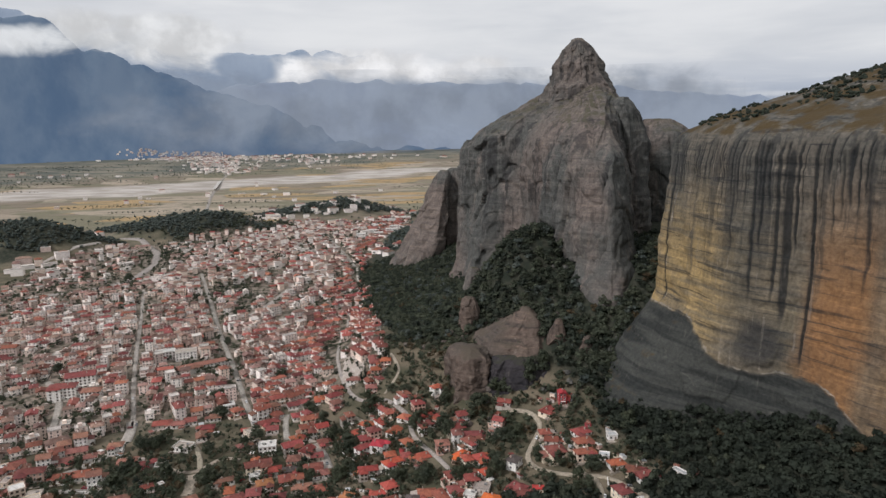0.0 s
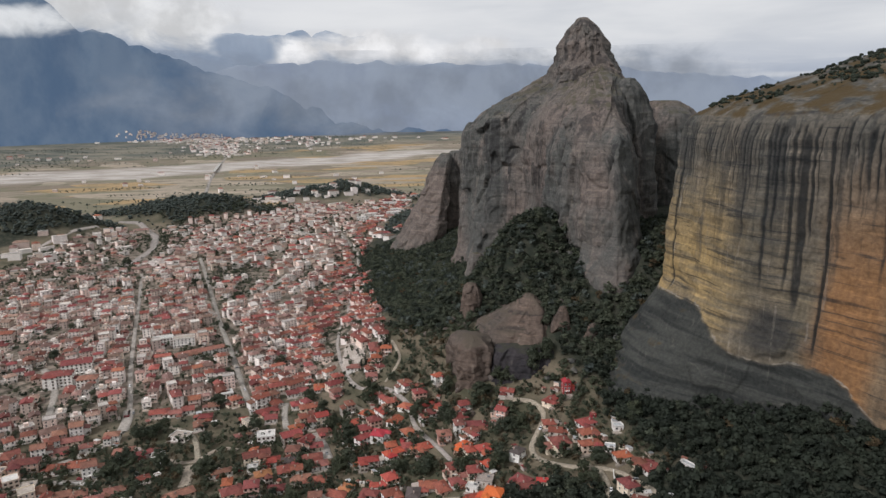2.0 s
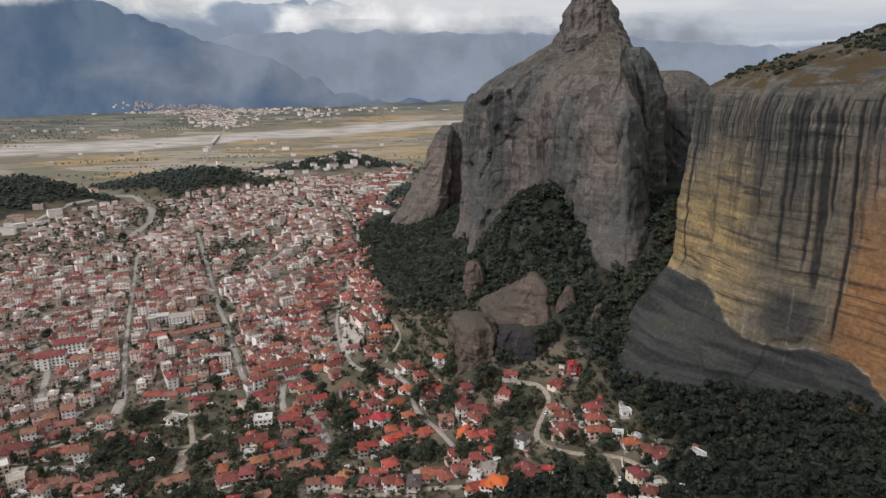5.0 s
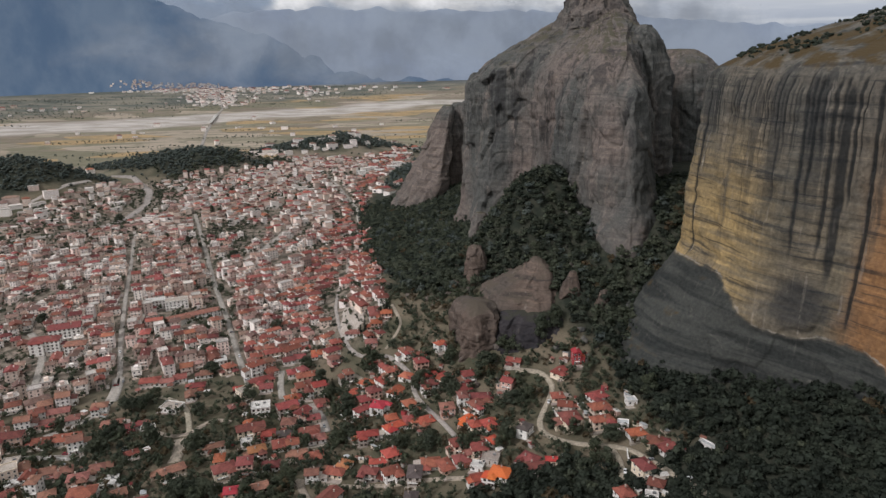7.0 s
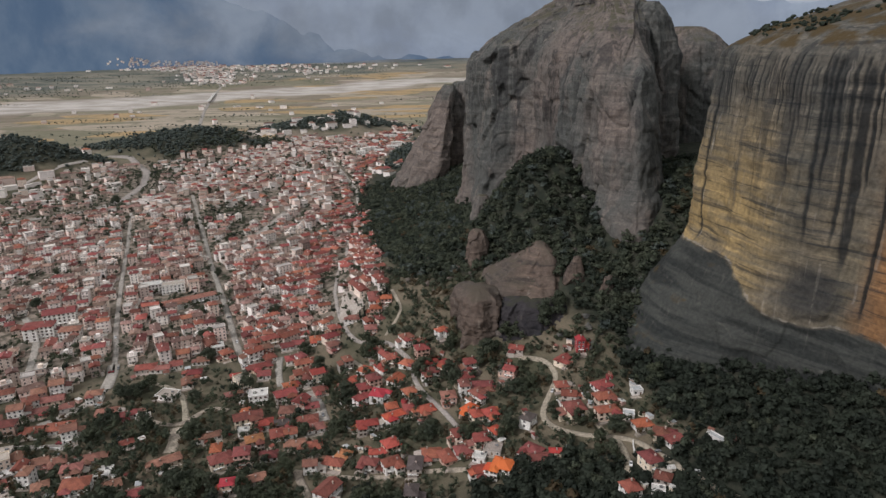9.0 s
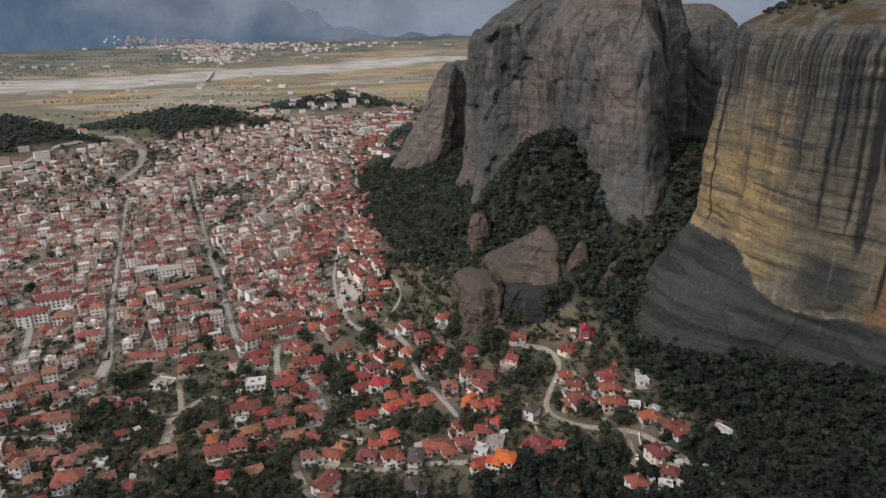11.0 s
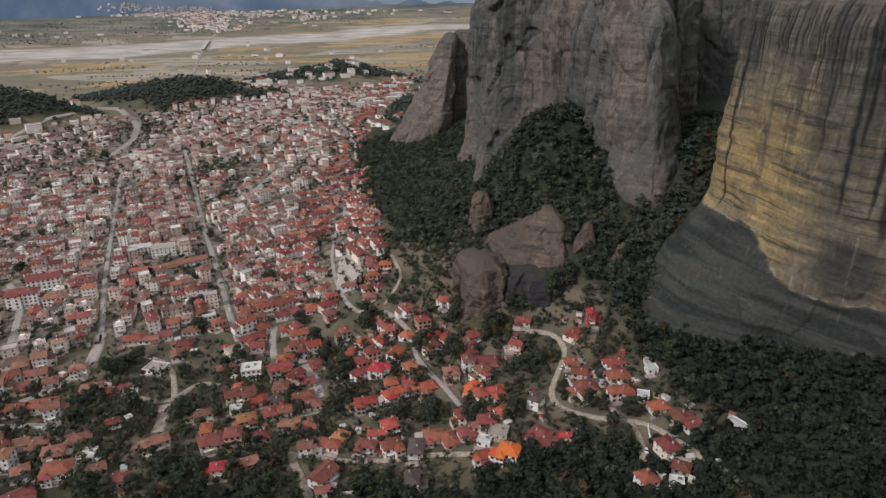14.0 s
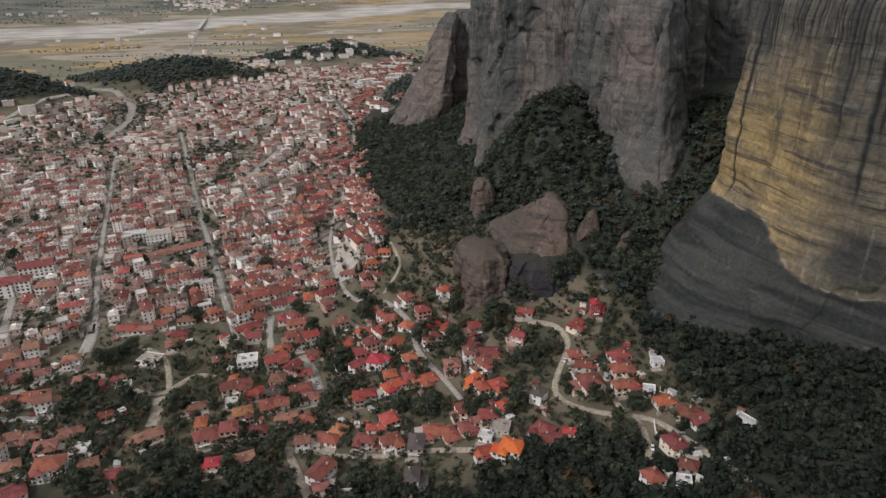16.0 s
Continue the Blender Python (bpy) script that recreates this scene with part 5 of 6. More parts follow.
def town_mass(lots, name, label, detail=1000, hillside=None):
    """All the houses too far or too many to count, real solids in one object."""
    rng = np.random.default_rng(11)
    verts, faces, slots, total = [], [], [], 0

    for x, y, w, d, a, b, c in lots.tolist():
        old = float(smooth(-230, -110, x))
        # red roofs thin out with distance, partly for haze put into the roof colours
        far = float(smooth(600, 1100, y))
        floors = 1 if c < 0.16 else 2 if c < 0.60 else 3 if c < 0.93 - 0.12 * (1 - old) else 4
        if old > 0.5 or float(along(STREETS["plain_road"][1], np.array(x), np.array(y))) < 60:
            floors = min(floors, 2)
        h = 2.9 * floors + 0.3
        pick = b
        if old > 0.5:
            roof = 0 if pick < 0.45 else 1 if pick < 0.8 else 2
        else:
            roof = 0 if pick < 0.30 - 0.14 * far else 2 if pick < 0.70 - 0.05 * far else 1 if pick < 0.77 - 0.06 * far else 3
        wall = 0 if a < 0.40 else 1 if a < 0.82 else 2
        style = "flat" if roof == 3 else ("hip" if a < 0.65 else "gable")
        rv, rf, rs = roof_shape(w, d, h, style)
        pieces = [(*box(-w / 2, -d / 2, -2.5, w / 2, d / 2, h), 4 + wall), (rv, rf, roof)]
        if style == "gable":
            p, q = (w / 2, d / 2) if w >= d else (d / 2, w / 2)
            g = [(-p, -q, h), (-p, q, h), (-p, 0, h + 0.42 * q), (p, -q, h), (p, q, h), (p, 0, h + 0.42 * q)]
            if w < d:
                g = [(-gy_, gx_, gz_) for gx_, gy_, gz_ in g]
            pieces.append((g, [(0, 2, 1), (3, 4, 5)], 4 + wall))
        if y < detail:
            count = max(2, int(w / 3.2))
            for level in range(floors):
                for k in range(count):
                    wx = -w / 2 + w * (k + 0.5) / count
                    pieces.append((*box(wx - 0.55, -d / 2 - 0.06, 2.9 * level + 1.1, wx + 0.55, -d / 2 + 0.04, 2.9 * level + 2.5), 7))
                for k in range(max(2, int(d / 3.4))):
                    wy = -d / 2 + d * (k + 0.5) / max(2, int(d / 3.4))
                    pieces.append((*box(-w / 2 - 0.06, wy - 0.55, 2.9 * level + 1.1, -w / 2 + 0.04, wy + 0.55, 2.9 * level + 2.5), 7))
            # a lower annexe with its own roof, and a walled yard
            side = 1 if c * 13 % 1 < 0.5 else -1
            aw, ad, ah = 2.2 + 1.8 * (a * 17 % 1), d * (0.35 + 0.35 * (b * 19 % 1)), 2.6 + (2.9 if floors > 2 else 0.0)
            if a * 23 % 1 < 0.6:
                av, af, as_ = roof_shape(aw, ad, ah, "hip" if b * 29 % 1 < 0.6 else "flat")
                own = (0, 2, 3, 3)[int(b * 31 % 1 * 4)]
                shift = lambda vs: [(vx + side * (w / 2 + aw / 2 - 0.3), vy + (b * 37 % 1 - 0.5) * 3, vz) for vx, vy, vz in vs]
                pieces += [(shift(box(-aw / 2, -ad / 2, -2.5, aw / 2, ad / 2, ah)[0]), box(0, 0, 0, 1, 1, 1)[1], 4 + int(c * 41 % 1 * 3)), (shift(av), af, own)]
            if b * 43 % 1 < 0.6:
                far_of = d / 2 + 1.6 + 2.0 * (c * 47 % 1)
                pieces += [(*box(-w * 0.55, -far_of - 0.15, -1.0, w * 0.45, -far_of + 0.15, 1.5), 5), (*box(-w * 0.5, -far_of + 0.15, -1.0, w * 0.42, -d / 2, 0.22), 3)]
            if floors > 1 and a < 0.6:
                for level in range(1, floors):
                    pieces.append((*box(-w * 0.4, -d / 2 - 1.3, 2.9 * level - 0.1, w * 0.4, -d / 2, 2.9 * level + 0.1), 4))
                    pieces.append((*box(-w * 0.4, -d / 2 - 1.3, 2.9 * level + 0.1, w * 0.4, -d / 2 - 1.22, 2.9 * level + 0.95), 4))
            if roof != 3:
                cx = (a - 0.5) * w * 0.6
                pieces.append((*box(cx - 0.35, 0.5, h, cx + 0.35, 1.2, h + 2.6), 4))
            elif c < 0.8:
                pieces.append((*box(-1.8, -1.5, h + 0.2, 1.4, 1.6, h + 2.7), 4 + wall))
        v, f, s = joined(pieces)
        turn = radians((BEARING + 45) % 90 - 45 + (c * 7 % 1 - 0.5) * (18 + 30 * old) + 25 * float(vnoise(x / 150, y / 150, 3.0)) + (90 if a * 10 % 1 < 0.42 else 0))
        v = np.array(v)
        ct, st = math.cos(turn), math.sin(turn)
        z = hillside(x, y) if hillside else float(ground_z(x, y))
        v = np.column_stack([x + ct * v[:, 0] - st * v[:, 1], y + st * v[:, 0] + ct * v[:, 1], v[:, 2] + z])
        n = total
        total += len(v)
        verts.append(v)
        faces += [tuple(i + n for i in face) for face in f]
        slots += s
    me = mesh_of(name, np.vstack(verts), faces, [*TOWN_ROOFS, *TOWN_WALLS, TOWN_GLASS], slots)
    return tagged(new(name, me), label, "houses", kind="stuff")


town_mass(LOTS[NEAR_LOTS:], "town_houses", "dense town of red-roofed houses and pale apartment blocks")
# white blocks at the north edge of the town
for x, y, w, floors in WHITE_BLOCKS:
    block = house(w, 12.0, "w", floors, 0, dice, "apartment_block")
    tagged(block, "white apartment block with a flat pale roof", "building", "white blocks by the town edge")
    block.matrix_world = pose(x, y, float(ground_z(x, y)), 0, 0, 8)
vil = np.random.default_rng(8)
spots = [(-1500, 3830, 120, 45, 120), (-1300, 3920, 90, 60, 120), (-1240, 3700, 50, 110, 60), (-1130, 3480, 70, 90, 60), (-1030, 3260, 60, 60, 36), (-980, 3850, 150, 110, 70), (-760, 3600, 120, 100, 30), (-500, 3900, 260, 90, 30), (-1700, 3000, 260, 70, 16), (-700, 2500, 140, 120, 8), (-1050, 2150, 240, 140, 8), (-330, 2250, 200, 160, 12), (-250, 1850, 90, 90, 24), (-140, 1560, 50, 70, 22), (-620, 1480, 80, 60, 22), (-700, 1180, 60, 60, 20), (-420, 1700, 110, 60, 26), (-120, 1280, 30, 70, 12)]
FAR_LOTS = np.array([(x + vil.normal(0, sx), y + vil.normal(0, sy), vil.uniform(12, 26), vil.uniform(10, 15), *(vil.random(3) * 0.999)) for x, y, sx, sy, n in spots for _ in range(n)])
FAR_LOTS = FAR_LOTS[np.hypot(FAR_LOTS[:, 0], FAR_LOTS[:, 1]) < 4160]
for hx, hy, rx, ry, hz in HILLS[:2]:
    FAR_LOTS = FAR_LOTS[np.hypot((FAR_LOTS[:, 0] - hx) / rx, (FAR_LOTS[:, 1] - hy) / ry) > 1.0]
FAR_LOTS[:, 5] = np.where(FAR_LOTS[:, 6] < 0.6, 0.95, FAR_LOTS[:, 5])
FAR_LOTS[:, 4] *= 0.5
town_mass(FAR_LOTS, "village_houses", "far village of pale houses beyond the river")
# the upper village, on the foot of the mountain
ridge = BVHTree.FromPolygons(*(lambda me: ([v.co for v in me.vertices], [tuple(f.vertices) for f in me.polygons]))(bpy.data.meshes["mountain_backdrop"]))


def on_ridge(x, y):
    spot = ridge.ray_cast(Vector((x, y, 2000)), Vector((0, 0, -1)))[0]
    return spot.z if spot else 40.0


HIGH_LOTS = []
for k in range(170):
    way, out = (radians(vil.normal(-23.0, 0.9)), vil.uniform(4200, 4228)) if k < 50 else (radians(vil.normal(-19.6, 1.2)), vil.uniform(4187, 4222))
    HIGH_LOTS.append((out * math.sin(way), out * math.cos(way), vil.uniform(7, 12), vil.uniform(7, 10), vil.uniform(0.1, 0.8), 0.95 if k % 3 else 0.5, vil.random() * 0.6))
town_mass(np.array(HIGH_LOTS), "village_houses", "pale village houses on the mountain foot", 1000, on_ridge)

yard = [(-101, 664), (-90, 653), (-82, 641), (-78, 625), (-75, 610), (-86, 594), (-93, 598), (-97, 607), (-99, 635)]
ux, uy = np.meshgrid(np.arange(-103, -73, 1.5), np.arange(592, 667, 1.5))
cells = inside(yard, ux[:-1, :-1] + 0.75, uy[:-1, :-1] + 0.75).ravel()
me = mesh_of("school_yard", np.stack([ux, uy, ground_z(ux, uy) + 0.5], -1).reshape(-1, 3), grid_faces(*ux.shape)[cells], [PALE_YARD], None, True)
tagged(new("pavement_school_yard", me), "pale open school yard beside dark cypresses", "yard", kind="structure")

# ---- trees ----
def ico():
    p = (1 + 5**0.5) / 2
    v = np.array([(-1, p, 0), (1, p, 0), (-1, -p, 0), (1, -p, 0), (0, -1, p), (0, 1, p), (0, -1, -p), (0, 1, -p), (p, 0, -1), (p, 0, 1), (-p, 0, -1), (-p, 0, 1)], float)
    f = np.array([(0, 11, 5), (0, 5, 1), (0, 1, 7), (0, 7, 10), (0, 10, 11), (1, 5, 9), (5, 11, 4), (11, 10, 2), (10, 7, 6), (7, 1, 8),
                  (3, 9, 4), (3, 4, 2), (3, 2, 6), (3, 6, 8), (3, 8, 9), (4, 9, 5), (2, 4, 11), (6, 2, 10), (8, 6, 7), (9, 8, 1)])
    return v / np.hypot(1, p), f


ICO_V, ICO_F = ico()


def crown(rng, radius, height, low, clumps, leaves, narrow=False):
    """Triangles of a crown: small dense cores under a ragged shell of leaf sprays. Verts (n, 3) and faces (m, 3)."""
    verts, faces, n, cores = [], [], 0, []
    flat = np.array([1, 1, 1.5 if narrow else 0.8])
    for k in range(clumps):
        u = rng.uniform(0, 1) if narrow else rng.uniform(0, 1) ** 0.8
        a = rng.uniform(0, 2 * math.pi)
        if narrow:
            spread = radius * 0.45 * (1 - u) ** 0.6
            size = radius * rng.uniform(0.5, 0.75) * (1.05 - u * 0.75)
        else:
            spread = radius * math.sqrt(max(0.05, 1 - (2 * u - 0.85) ** 2)) * rng.uniform(0.35, 0.85)
            size = radius * rng.uniform(0.3, 0.48) * (1.0 if clumps >= 9 else 1.3 + 0.1 * (5 - clumps))
        c = np.array([spread * math.cos(a), spread * math.sin(a), low + (height - low) * (0.1 + 0.82 * u)])
        shrink = 0.66 if leaves >= 20 else 1.0
        verts.append(ICO_V * shrink * size * rng.uniform(0.6, 1.3, (12, 1)) * flat + c)
        faces.append(ICO_F + n)
        cores.append((*c, size))
        n += 12
    if leaves:
        cores = np.array(cores)
        pick = cores[rng.choice(clumps, leaves, p=cores[:, 3] ** 2 / (cores[:, 3] ** 2).sum())]
        out = rng.normal(0, 1, (leaves, 3))
        out[:, 2] = np.abs(out[:, 2]) * 1.1 - 0.35
        out /= np.linalg.norm(out, axis=1)[:, None]
        centre = pick[:, :3] + out * flat * pick[:, 3:] * rng.uniform(0.75, 1.22, (leaves, 1))
        size = pick[:, 3:] * rng.uniform(0.22, 0.5, (leaves, 1)) * (1.0 if clumps < 9 else 0.75)
        face = out + rng.normal(0, 0.45, (leaves, 3))
        a = np.cross(face, rng.normal(0, 1, (leaves, 3)))
        a /= np.linalg.norm(a, axis=1)[:, None]
        b = np.cross(face, a)
        b /= np.linalg.norm(b, axis=1)[:, None]
        tri = np.stack([centre - a * size - b * size * 0.6, centre + a * size - b * size * 0.6, centre + b * size * 1.1], 1).reshape(-1, 3)
        verts.append(tri)
        faces.append(np.arange(leaves * 3).reshape(-1, 3) + n)
    return np.vstack(verts), np.vstack(faces)


def trunk_shape(radius, height, rng):
    """A tapered trunk with three limbs."""
    pieces = []
    def limb(p, q, r0, r1):
        p, q = Vector(p), Vector(q)
        turn = (q - p).to_track_quat("Z", "Y").to_matrix()
        v = []
        for c, r in ((p, r0), (q, r1)):
            v += [tuple(c + turn @ Vector((r * math.cos(k * math.pi / 3), r * math.sin(k * math.pi / 3), 0))) for k in range(6)]
        f = [(k, (k + 1) % 6, 6 + (k + 1) % 6, 6 + k) for k in range(6)]
        pieces.append((v, f, 0))
    limb((0, 0, -0.8), (0, 0, height), radius, radius * 0.6)
    for k in range(3):
        a = k * 2.1 + rng.uniform(0, 1)
        limb((0, 0, height * 0.8), (math.cos(a) * height * 0.5, math.sin(a) * height * 0.5, height * 1.45), radius * 0.5, radius * 0.25)
    return joined(pieces)[:2]


def tree_model(kind, seed):
    rng = np.random.default_rng(seed)
    if kind == "cypress":
        h = rng.uniform(9, 12)
        v, f = crown(rng, 1.5, h, 0.6, 16, 160, True)
        leaf, words, base = CYPRESS, "slender dark green cypress tree", 1.2
    elif kind == "dry":
        h = rng.uniform(5, 7)
        v, f = crown(rng, 2.8, h, 1.4, 14, 220)
        leaf, words, base = LEAVES_DRY, "small tree with yellow-brown autumn leaves", 1.8
    else:
        h = rng.uniform(6.5, 9.5)
        v, f = crown(rng, h * 0.45, h, 1.6, 15, 420)
        leaf, words, base = (LEAVES_GARDEN, "dense dark green broadleaf tree", 2.2) if kind == "dark" else (LEAVES_LIGHT, "leafy mid-green garden tree", 2.2)
    root = new("tree")
    tagged(root, words, "tree", "trees round the houses")
    part("trunk", mesh_of("trunk", *trunk_shape(0.22, base, rng), [BARK]), root)
    part("crown", mesh_of("crown", v, f, [leaf], None, True), root)
    return root


def blocked(x, y, room):
    """Whether a tree would stand in a house or on a street."""
    if from_streets(x, y) < room * 0.6:
        return True
    return any(math.hypot(x - hx, y - hy) < hr * 0.75 + room for hx, hy, hr in HEROES)


GROVES = [
    (-228, 494, 9, 6),
    (-246, 742, 7, 4),
    (-74, 448, 10, 6),
    (-101, 403, 9, 5),
    (-220, 508, 5, 2),
    (-153, 500, 9, 5),
    (-118, 560, 8, 4),
    (-63, 539, 11, 7),
    (-158, 636, 6, 3),
    (-168, 1021, 14, 8),
    (-343, 851, 9, 4),
    (78, 412, 8, 4),
    (44, 451, 9, 8),
    (12, 415, 8, 5),
    (-163, 386, 16, 14),
    (-190, 373, 10, 5),
    (-103, 377, 14, 12),
    (-45, 370, 16, 10),
    (-145, 388, 10, 6),
    (95, 400, 6, 3),
    (81, 377, 14, 4),
    (24, 496, 7, 6),
    (60, 520, 13, 12),
    (78, 516, 9, 8),
    (46, 510, 7, 5),
    (-13, 424, 10, 4),
    (-35, 433, 6, 4),
    (-230, 435, 8, 3),
    (-204, 448, 7, 4),
    (-169, 439, 7, 5),
    (-190, 549, 6, 3),
    (69, 511, 3, 4),
    (-64, 604, 5, 7),
    (-72, 587, 4, 4),
    (-55, 604, 4, 5),
    (-508, 1063, 12, 5),
    (-97, 522, 7, 4),
    (-89, 506, 5, 3),
    (-72, 484, 6, 4),
    (-1, 511, 6, 3),
    (3, 480, 8, 4),
    (36, 414, 7, 4),
    (122, 436, 9, 5),
    (-24, 492, 6, 4),
    (-387, 1139, 8, 3),
    (-229, 457, 6, 3),
    (-396, 661, 8, 4),
    (-178, 488, 6, 2),
    (-226, 632, 6, 5),
    (-209, 590, 5, 3),
    (-275, 645, 6, 4),
]
TREES = {}
rng = np.random.default_rng(21)


def plant(kind, x, y, size):
    pick = (kind, int(rng.integers(0, 5)))
    m = pose(x, y, float(ground_z(x, y)) - 0.1, 0, 0, rng.uniform(0, 360)) @ Matrix.Diagonal((size, size, size * rng.uniform(0.9, 1.15), 1))
    if pick in TREES:
        return copy_thing(TREES[pick], m)
    TREES[pick] = tree_model(kind, 100 + len(TREES))
    TREES[pick].matrix_world = m
    return TREES[pick]


planted = 0
for x, y, spread, count in GROVES:
    for _ in range(count):
        tx, ty = x + rng.normal(0, spread * 0.5), y + rng.normal(0, spread * 0.5)
        tall = (-75 < x < -40 and 560 < y < 640)
        if not blocked(tx, ty, 1.5):
            plant("cypress" if tall else ("dark", "dark", "light", "light")[int(rng.integers(0, 4))], tx, ty, rng.uniform(0.85, 1.35))
            planted += 1
for _ in range(900):
    if planted > 330:
        break
    tx, ty = rng.uniform(-300, 150), rng.uniform(355, 560)
    if ty > 470 and tx < -110:
        continue
    if not blocked(tx, ty, 2.2) and wooded(np.array(tx), np.array(ty)) < 0.3:
        plant(("dark", "light", "dark", "dry", "light")[int(rng.integers(0, 5))], tx, ty, rng.uniform(0.45, 0.95))
        planted += 1


def mass_of_trees(name, label, places, sizes, leaf_sets, seed, clumps, leaves):
    """Many trees as one body of real leaves. Each takes one of eight crowns."""
    rng = np.random.default_rng(seed)
    models = [crown(np.random.default_rng(seed + 50 + k), 3.4, 7.5, 0.6, clumps, leaves) for k in range(8)]
    models += [crown(np.random.default_rng(seed + 70 + k), 1.9, 9.0, 0.3, clumps, leaves, True) for k in range(2)]
    all_v, all_f, slots, n = [], [], [], 0
    z = ground_z(places[:, 0], places[:, 1])
    for (x, y), gz, size in zip(places, z, sizes):
        pick = int(rng.integers(0, 8)) if rng.random() < 0.93 else 8 + int(rng.integers(0, 2))
        v, f = models[pick]
        a = rng.uniform(0, 6.283)
        ca, sa = math.cos(a), math.sin(a)
        up = (0.45 * size + 0.5) * rng.uniform(0.85, 1.15) if size > 0.7 else size * rng.uniform(0.85, 1.2)
        all_v.append(np.column_stack([x + size * (ca * v[:, 0] - sa * v[:, 1]), y + size * (sa * v[:, 0] + ca * v[:, 1]), gz - 0.4 + up * v[:, 2]]))
        all_f.append(f + n)
        slots.append(np.full(len(f), rng.choice(len(leaf_sets), p=[s for _, s in leaf_sets])))
        n += len(v)
    v, f = np.vstack(all_v).astype(np.float32), np.vstack(all_f).astype(np.int32)
    me = bpy.data.meshes.new(name)
    me.vertices.add(len(v))
    me.vertices.foreach_set("co", v.ravel())
    me.loops.add(f.size)
    me.loops.foreach_set("vertex_index", f.ravel())
    me.polygons.add(len(f))
    me.polygons.foreach_set("loop_start", np.arange(0, f.size, 3, dtype=np.int32))
    for m, _ in leaf_sets:
        me.materials.append(m)
    me.polygons.foreach_set("material_index", np.concatenate(slots).astype(np.int32))
    me.polygons.foreach_set("use_smooth", np.ones(len(f), bool))
    me.update(calc_edges=True)
    return tagged(new(name, me), label, "trees", kind="stuff")


def scatter(x0, x1, y0, y1, step, seed):
    rng = np.random.default_rng(seed)
    X, Y = np.meshgrid(np.arange(x0, x1, step), np.arange(y0, y1, step))
    return np.column_stack([X.ravel(), Y.ravel()]) + rng.uniform(-0.48, 0.48, (X.size, 2)) * step, rng.random(X.size)


def far_from_houses(p, room):
    keep = from_streets(p[:, 0], p[:, 1]) > 1.5
    for hx, hy, hr in HEROES:
        keep &= np.hypot(p[:, 0] - hx, p[:, 1] - hy) > hr * 0.8 + room
    return keep


BARE = [(2, 496), (34, 492), (88, 494), (92, 545), (30, 545), (2, 520)]
# the wood on the slope
p, luck = scatter(-160, 330, 235, 1120, 5.5, 31)
west_of_rocks = p[:, 0] < np.interp(p[:, 1], [230, 350, 470, 500, 560, 600, 645, 665, 760, 900, 1120], [330, 262, 200, 205, 250, 255, 255, 160, 130, 90, 80])
keep = (wooded(p[:, 0], p[:, 1]) > 0.25 + 0.6 * luck) & west_of_rocks & far_from_houses(p, 2.0)
# none on the bare foot of the tower, or right before the outcrop
keep &= ~((p[:, 0] > 120) & (p[:, 0] < 166) & (p[:, 1] > 554) & (p[:, 1] < 600)) & ~inside(BARE, p[:, 0], p[:, 1])
p, luck = p[keep], luck[keep]
sizes = 0.95 + 0.4 * luck + 0.2 * vnoise(p[:, 0] / 25, p[:, 1] / 25, 4.0)
sizes = 1.1 * np.clip(sizes, 0.4, 1.4)
upper = p[:, 1] + 0.2 * p[:, 0] + 18 * vnoise(p[:, 0] / 30, p[:, 1] / 30, 6.0) > 515
mass_of_trees("slope_wood", "dense dark evergreen wood at the foot of the cliff", p[~upper], sizes[~upper], [(LEAVES, 0.56), (CYPRESS, 0.38), (LEAVES_LIGHT, 0.05), (LEAVES_DRY, 0.01)], 400, 3, 84)
# mixed leaves up the slope, also paler for distance haze put into the colour
mass_of_trees("slope_wood", "mixed green and brownish wood on the slope under the rock tower", p[upper], sizes[upper] * 1.14, [(LEAVES, 0.30), (CYPRESS, 0.05), (LEAVES_LIGHT, 0.55), (LEAVES_HAZED, 0.08), (LEAVES_DRY, 0.02)], 430, 3, 54)
# scrub between houses and wood
p, luck = scatter(-330, 190, 350, 660, 4.8, 32)
w = wooded(p[:, 0], p[:, 1])
keep = (w < 0.5) & (luck < 0.92) & ((p[:, 0] > np.interp(p[:, 1], [350, 470, 500, 560, 660], [-320, -300, -110, -60, -70])) | (luck < 0.15)) & far_from_houses(p, 1.2) & ~(inside(BARE, p[:, 0], p[:, 1]) & (p[:, 1] > 500))
p, luck = p[keep], luck[keep]
mass_of_trees("slope_scrub", "low green and brown bushes on the grassy slope", p, 0.38 + 0.62 * luck + 0.4 * smooth(430, 490, p[:, 1]) * smooth(-60, 10, p[:, 0]) * luck, [(LEAVES_GARDEN, 0.5), (LEAVES_LIGHT, 0.35), (LEAVES_DRY, 0.15)], 500, 2, 28)
# trees among the town's houses
p, luck = scatter(-700, -60, 380, 1700, 7.0, 33)
keep = inside(TOWN, p[:, 0], p[:, 1]) & (luck < 0.52 + 0.34 * vnoise(p[:, 0] / 55, p[:, 1] / 55, 3.0)) & (from_streets(p[:, 0], p[:, 1]) > 1.0)
p, luck = p[keep], luck[keep]
near_lot = np.array([np.hypot(LOTS[:, 0] - x, LOTS[:, 1] - y).min() for x, y in p])
p, luck = p[near_lot > 4.6], luck[near_lot > 4.6]
mass_of_trees("town_trees", "dark green garden and street trees among the houses", p, 0.45 + 1.0 * luck + 0.3 * smooth(700, 1200, p[:, 1]), [(LEAVES_GARDEN, 0.6), (LEAVES_LIGHT, 0.3), (CYPRESS, 0.1)], 600, 2, 24)
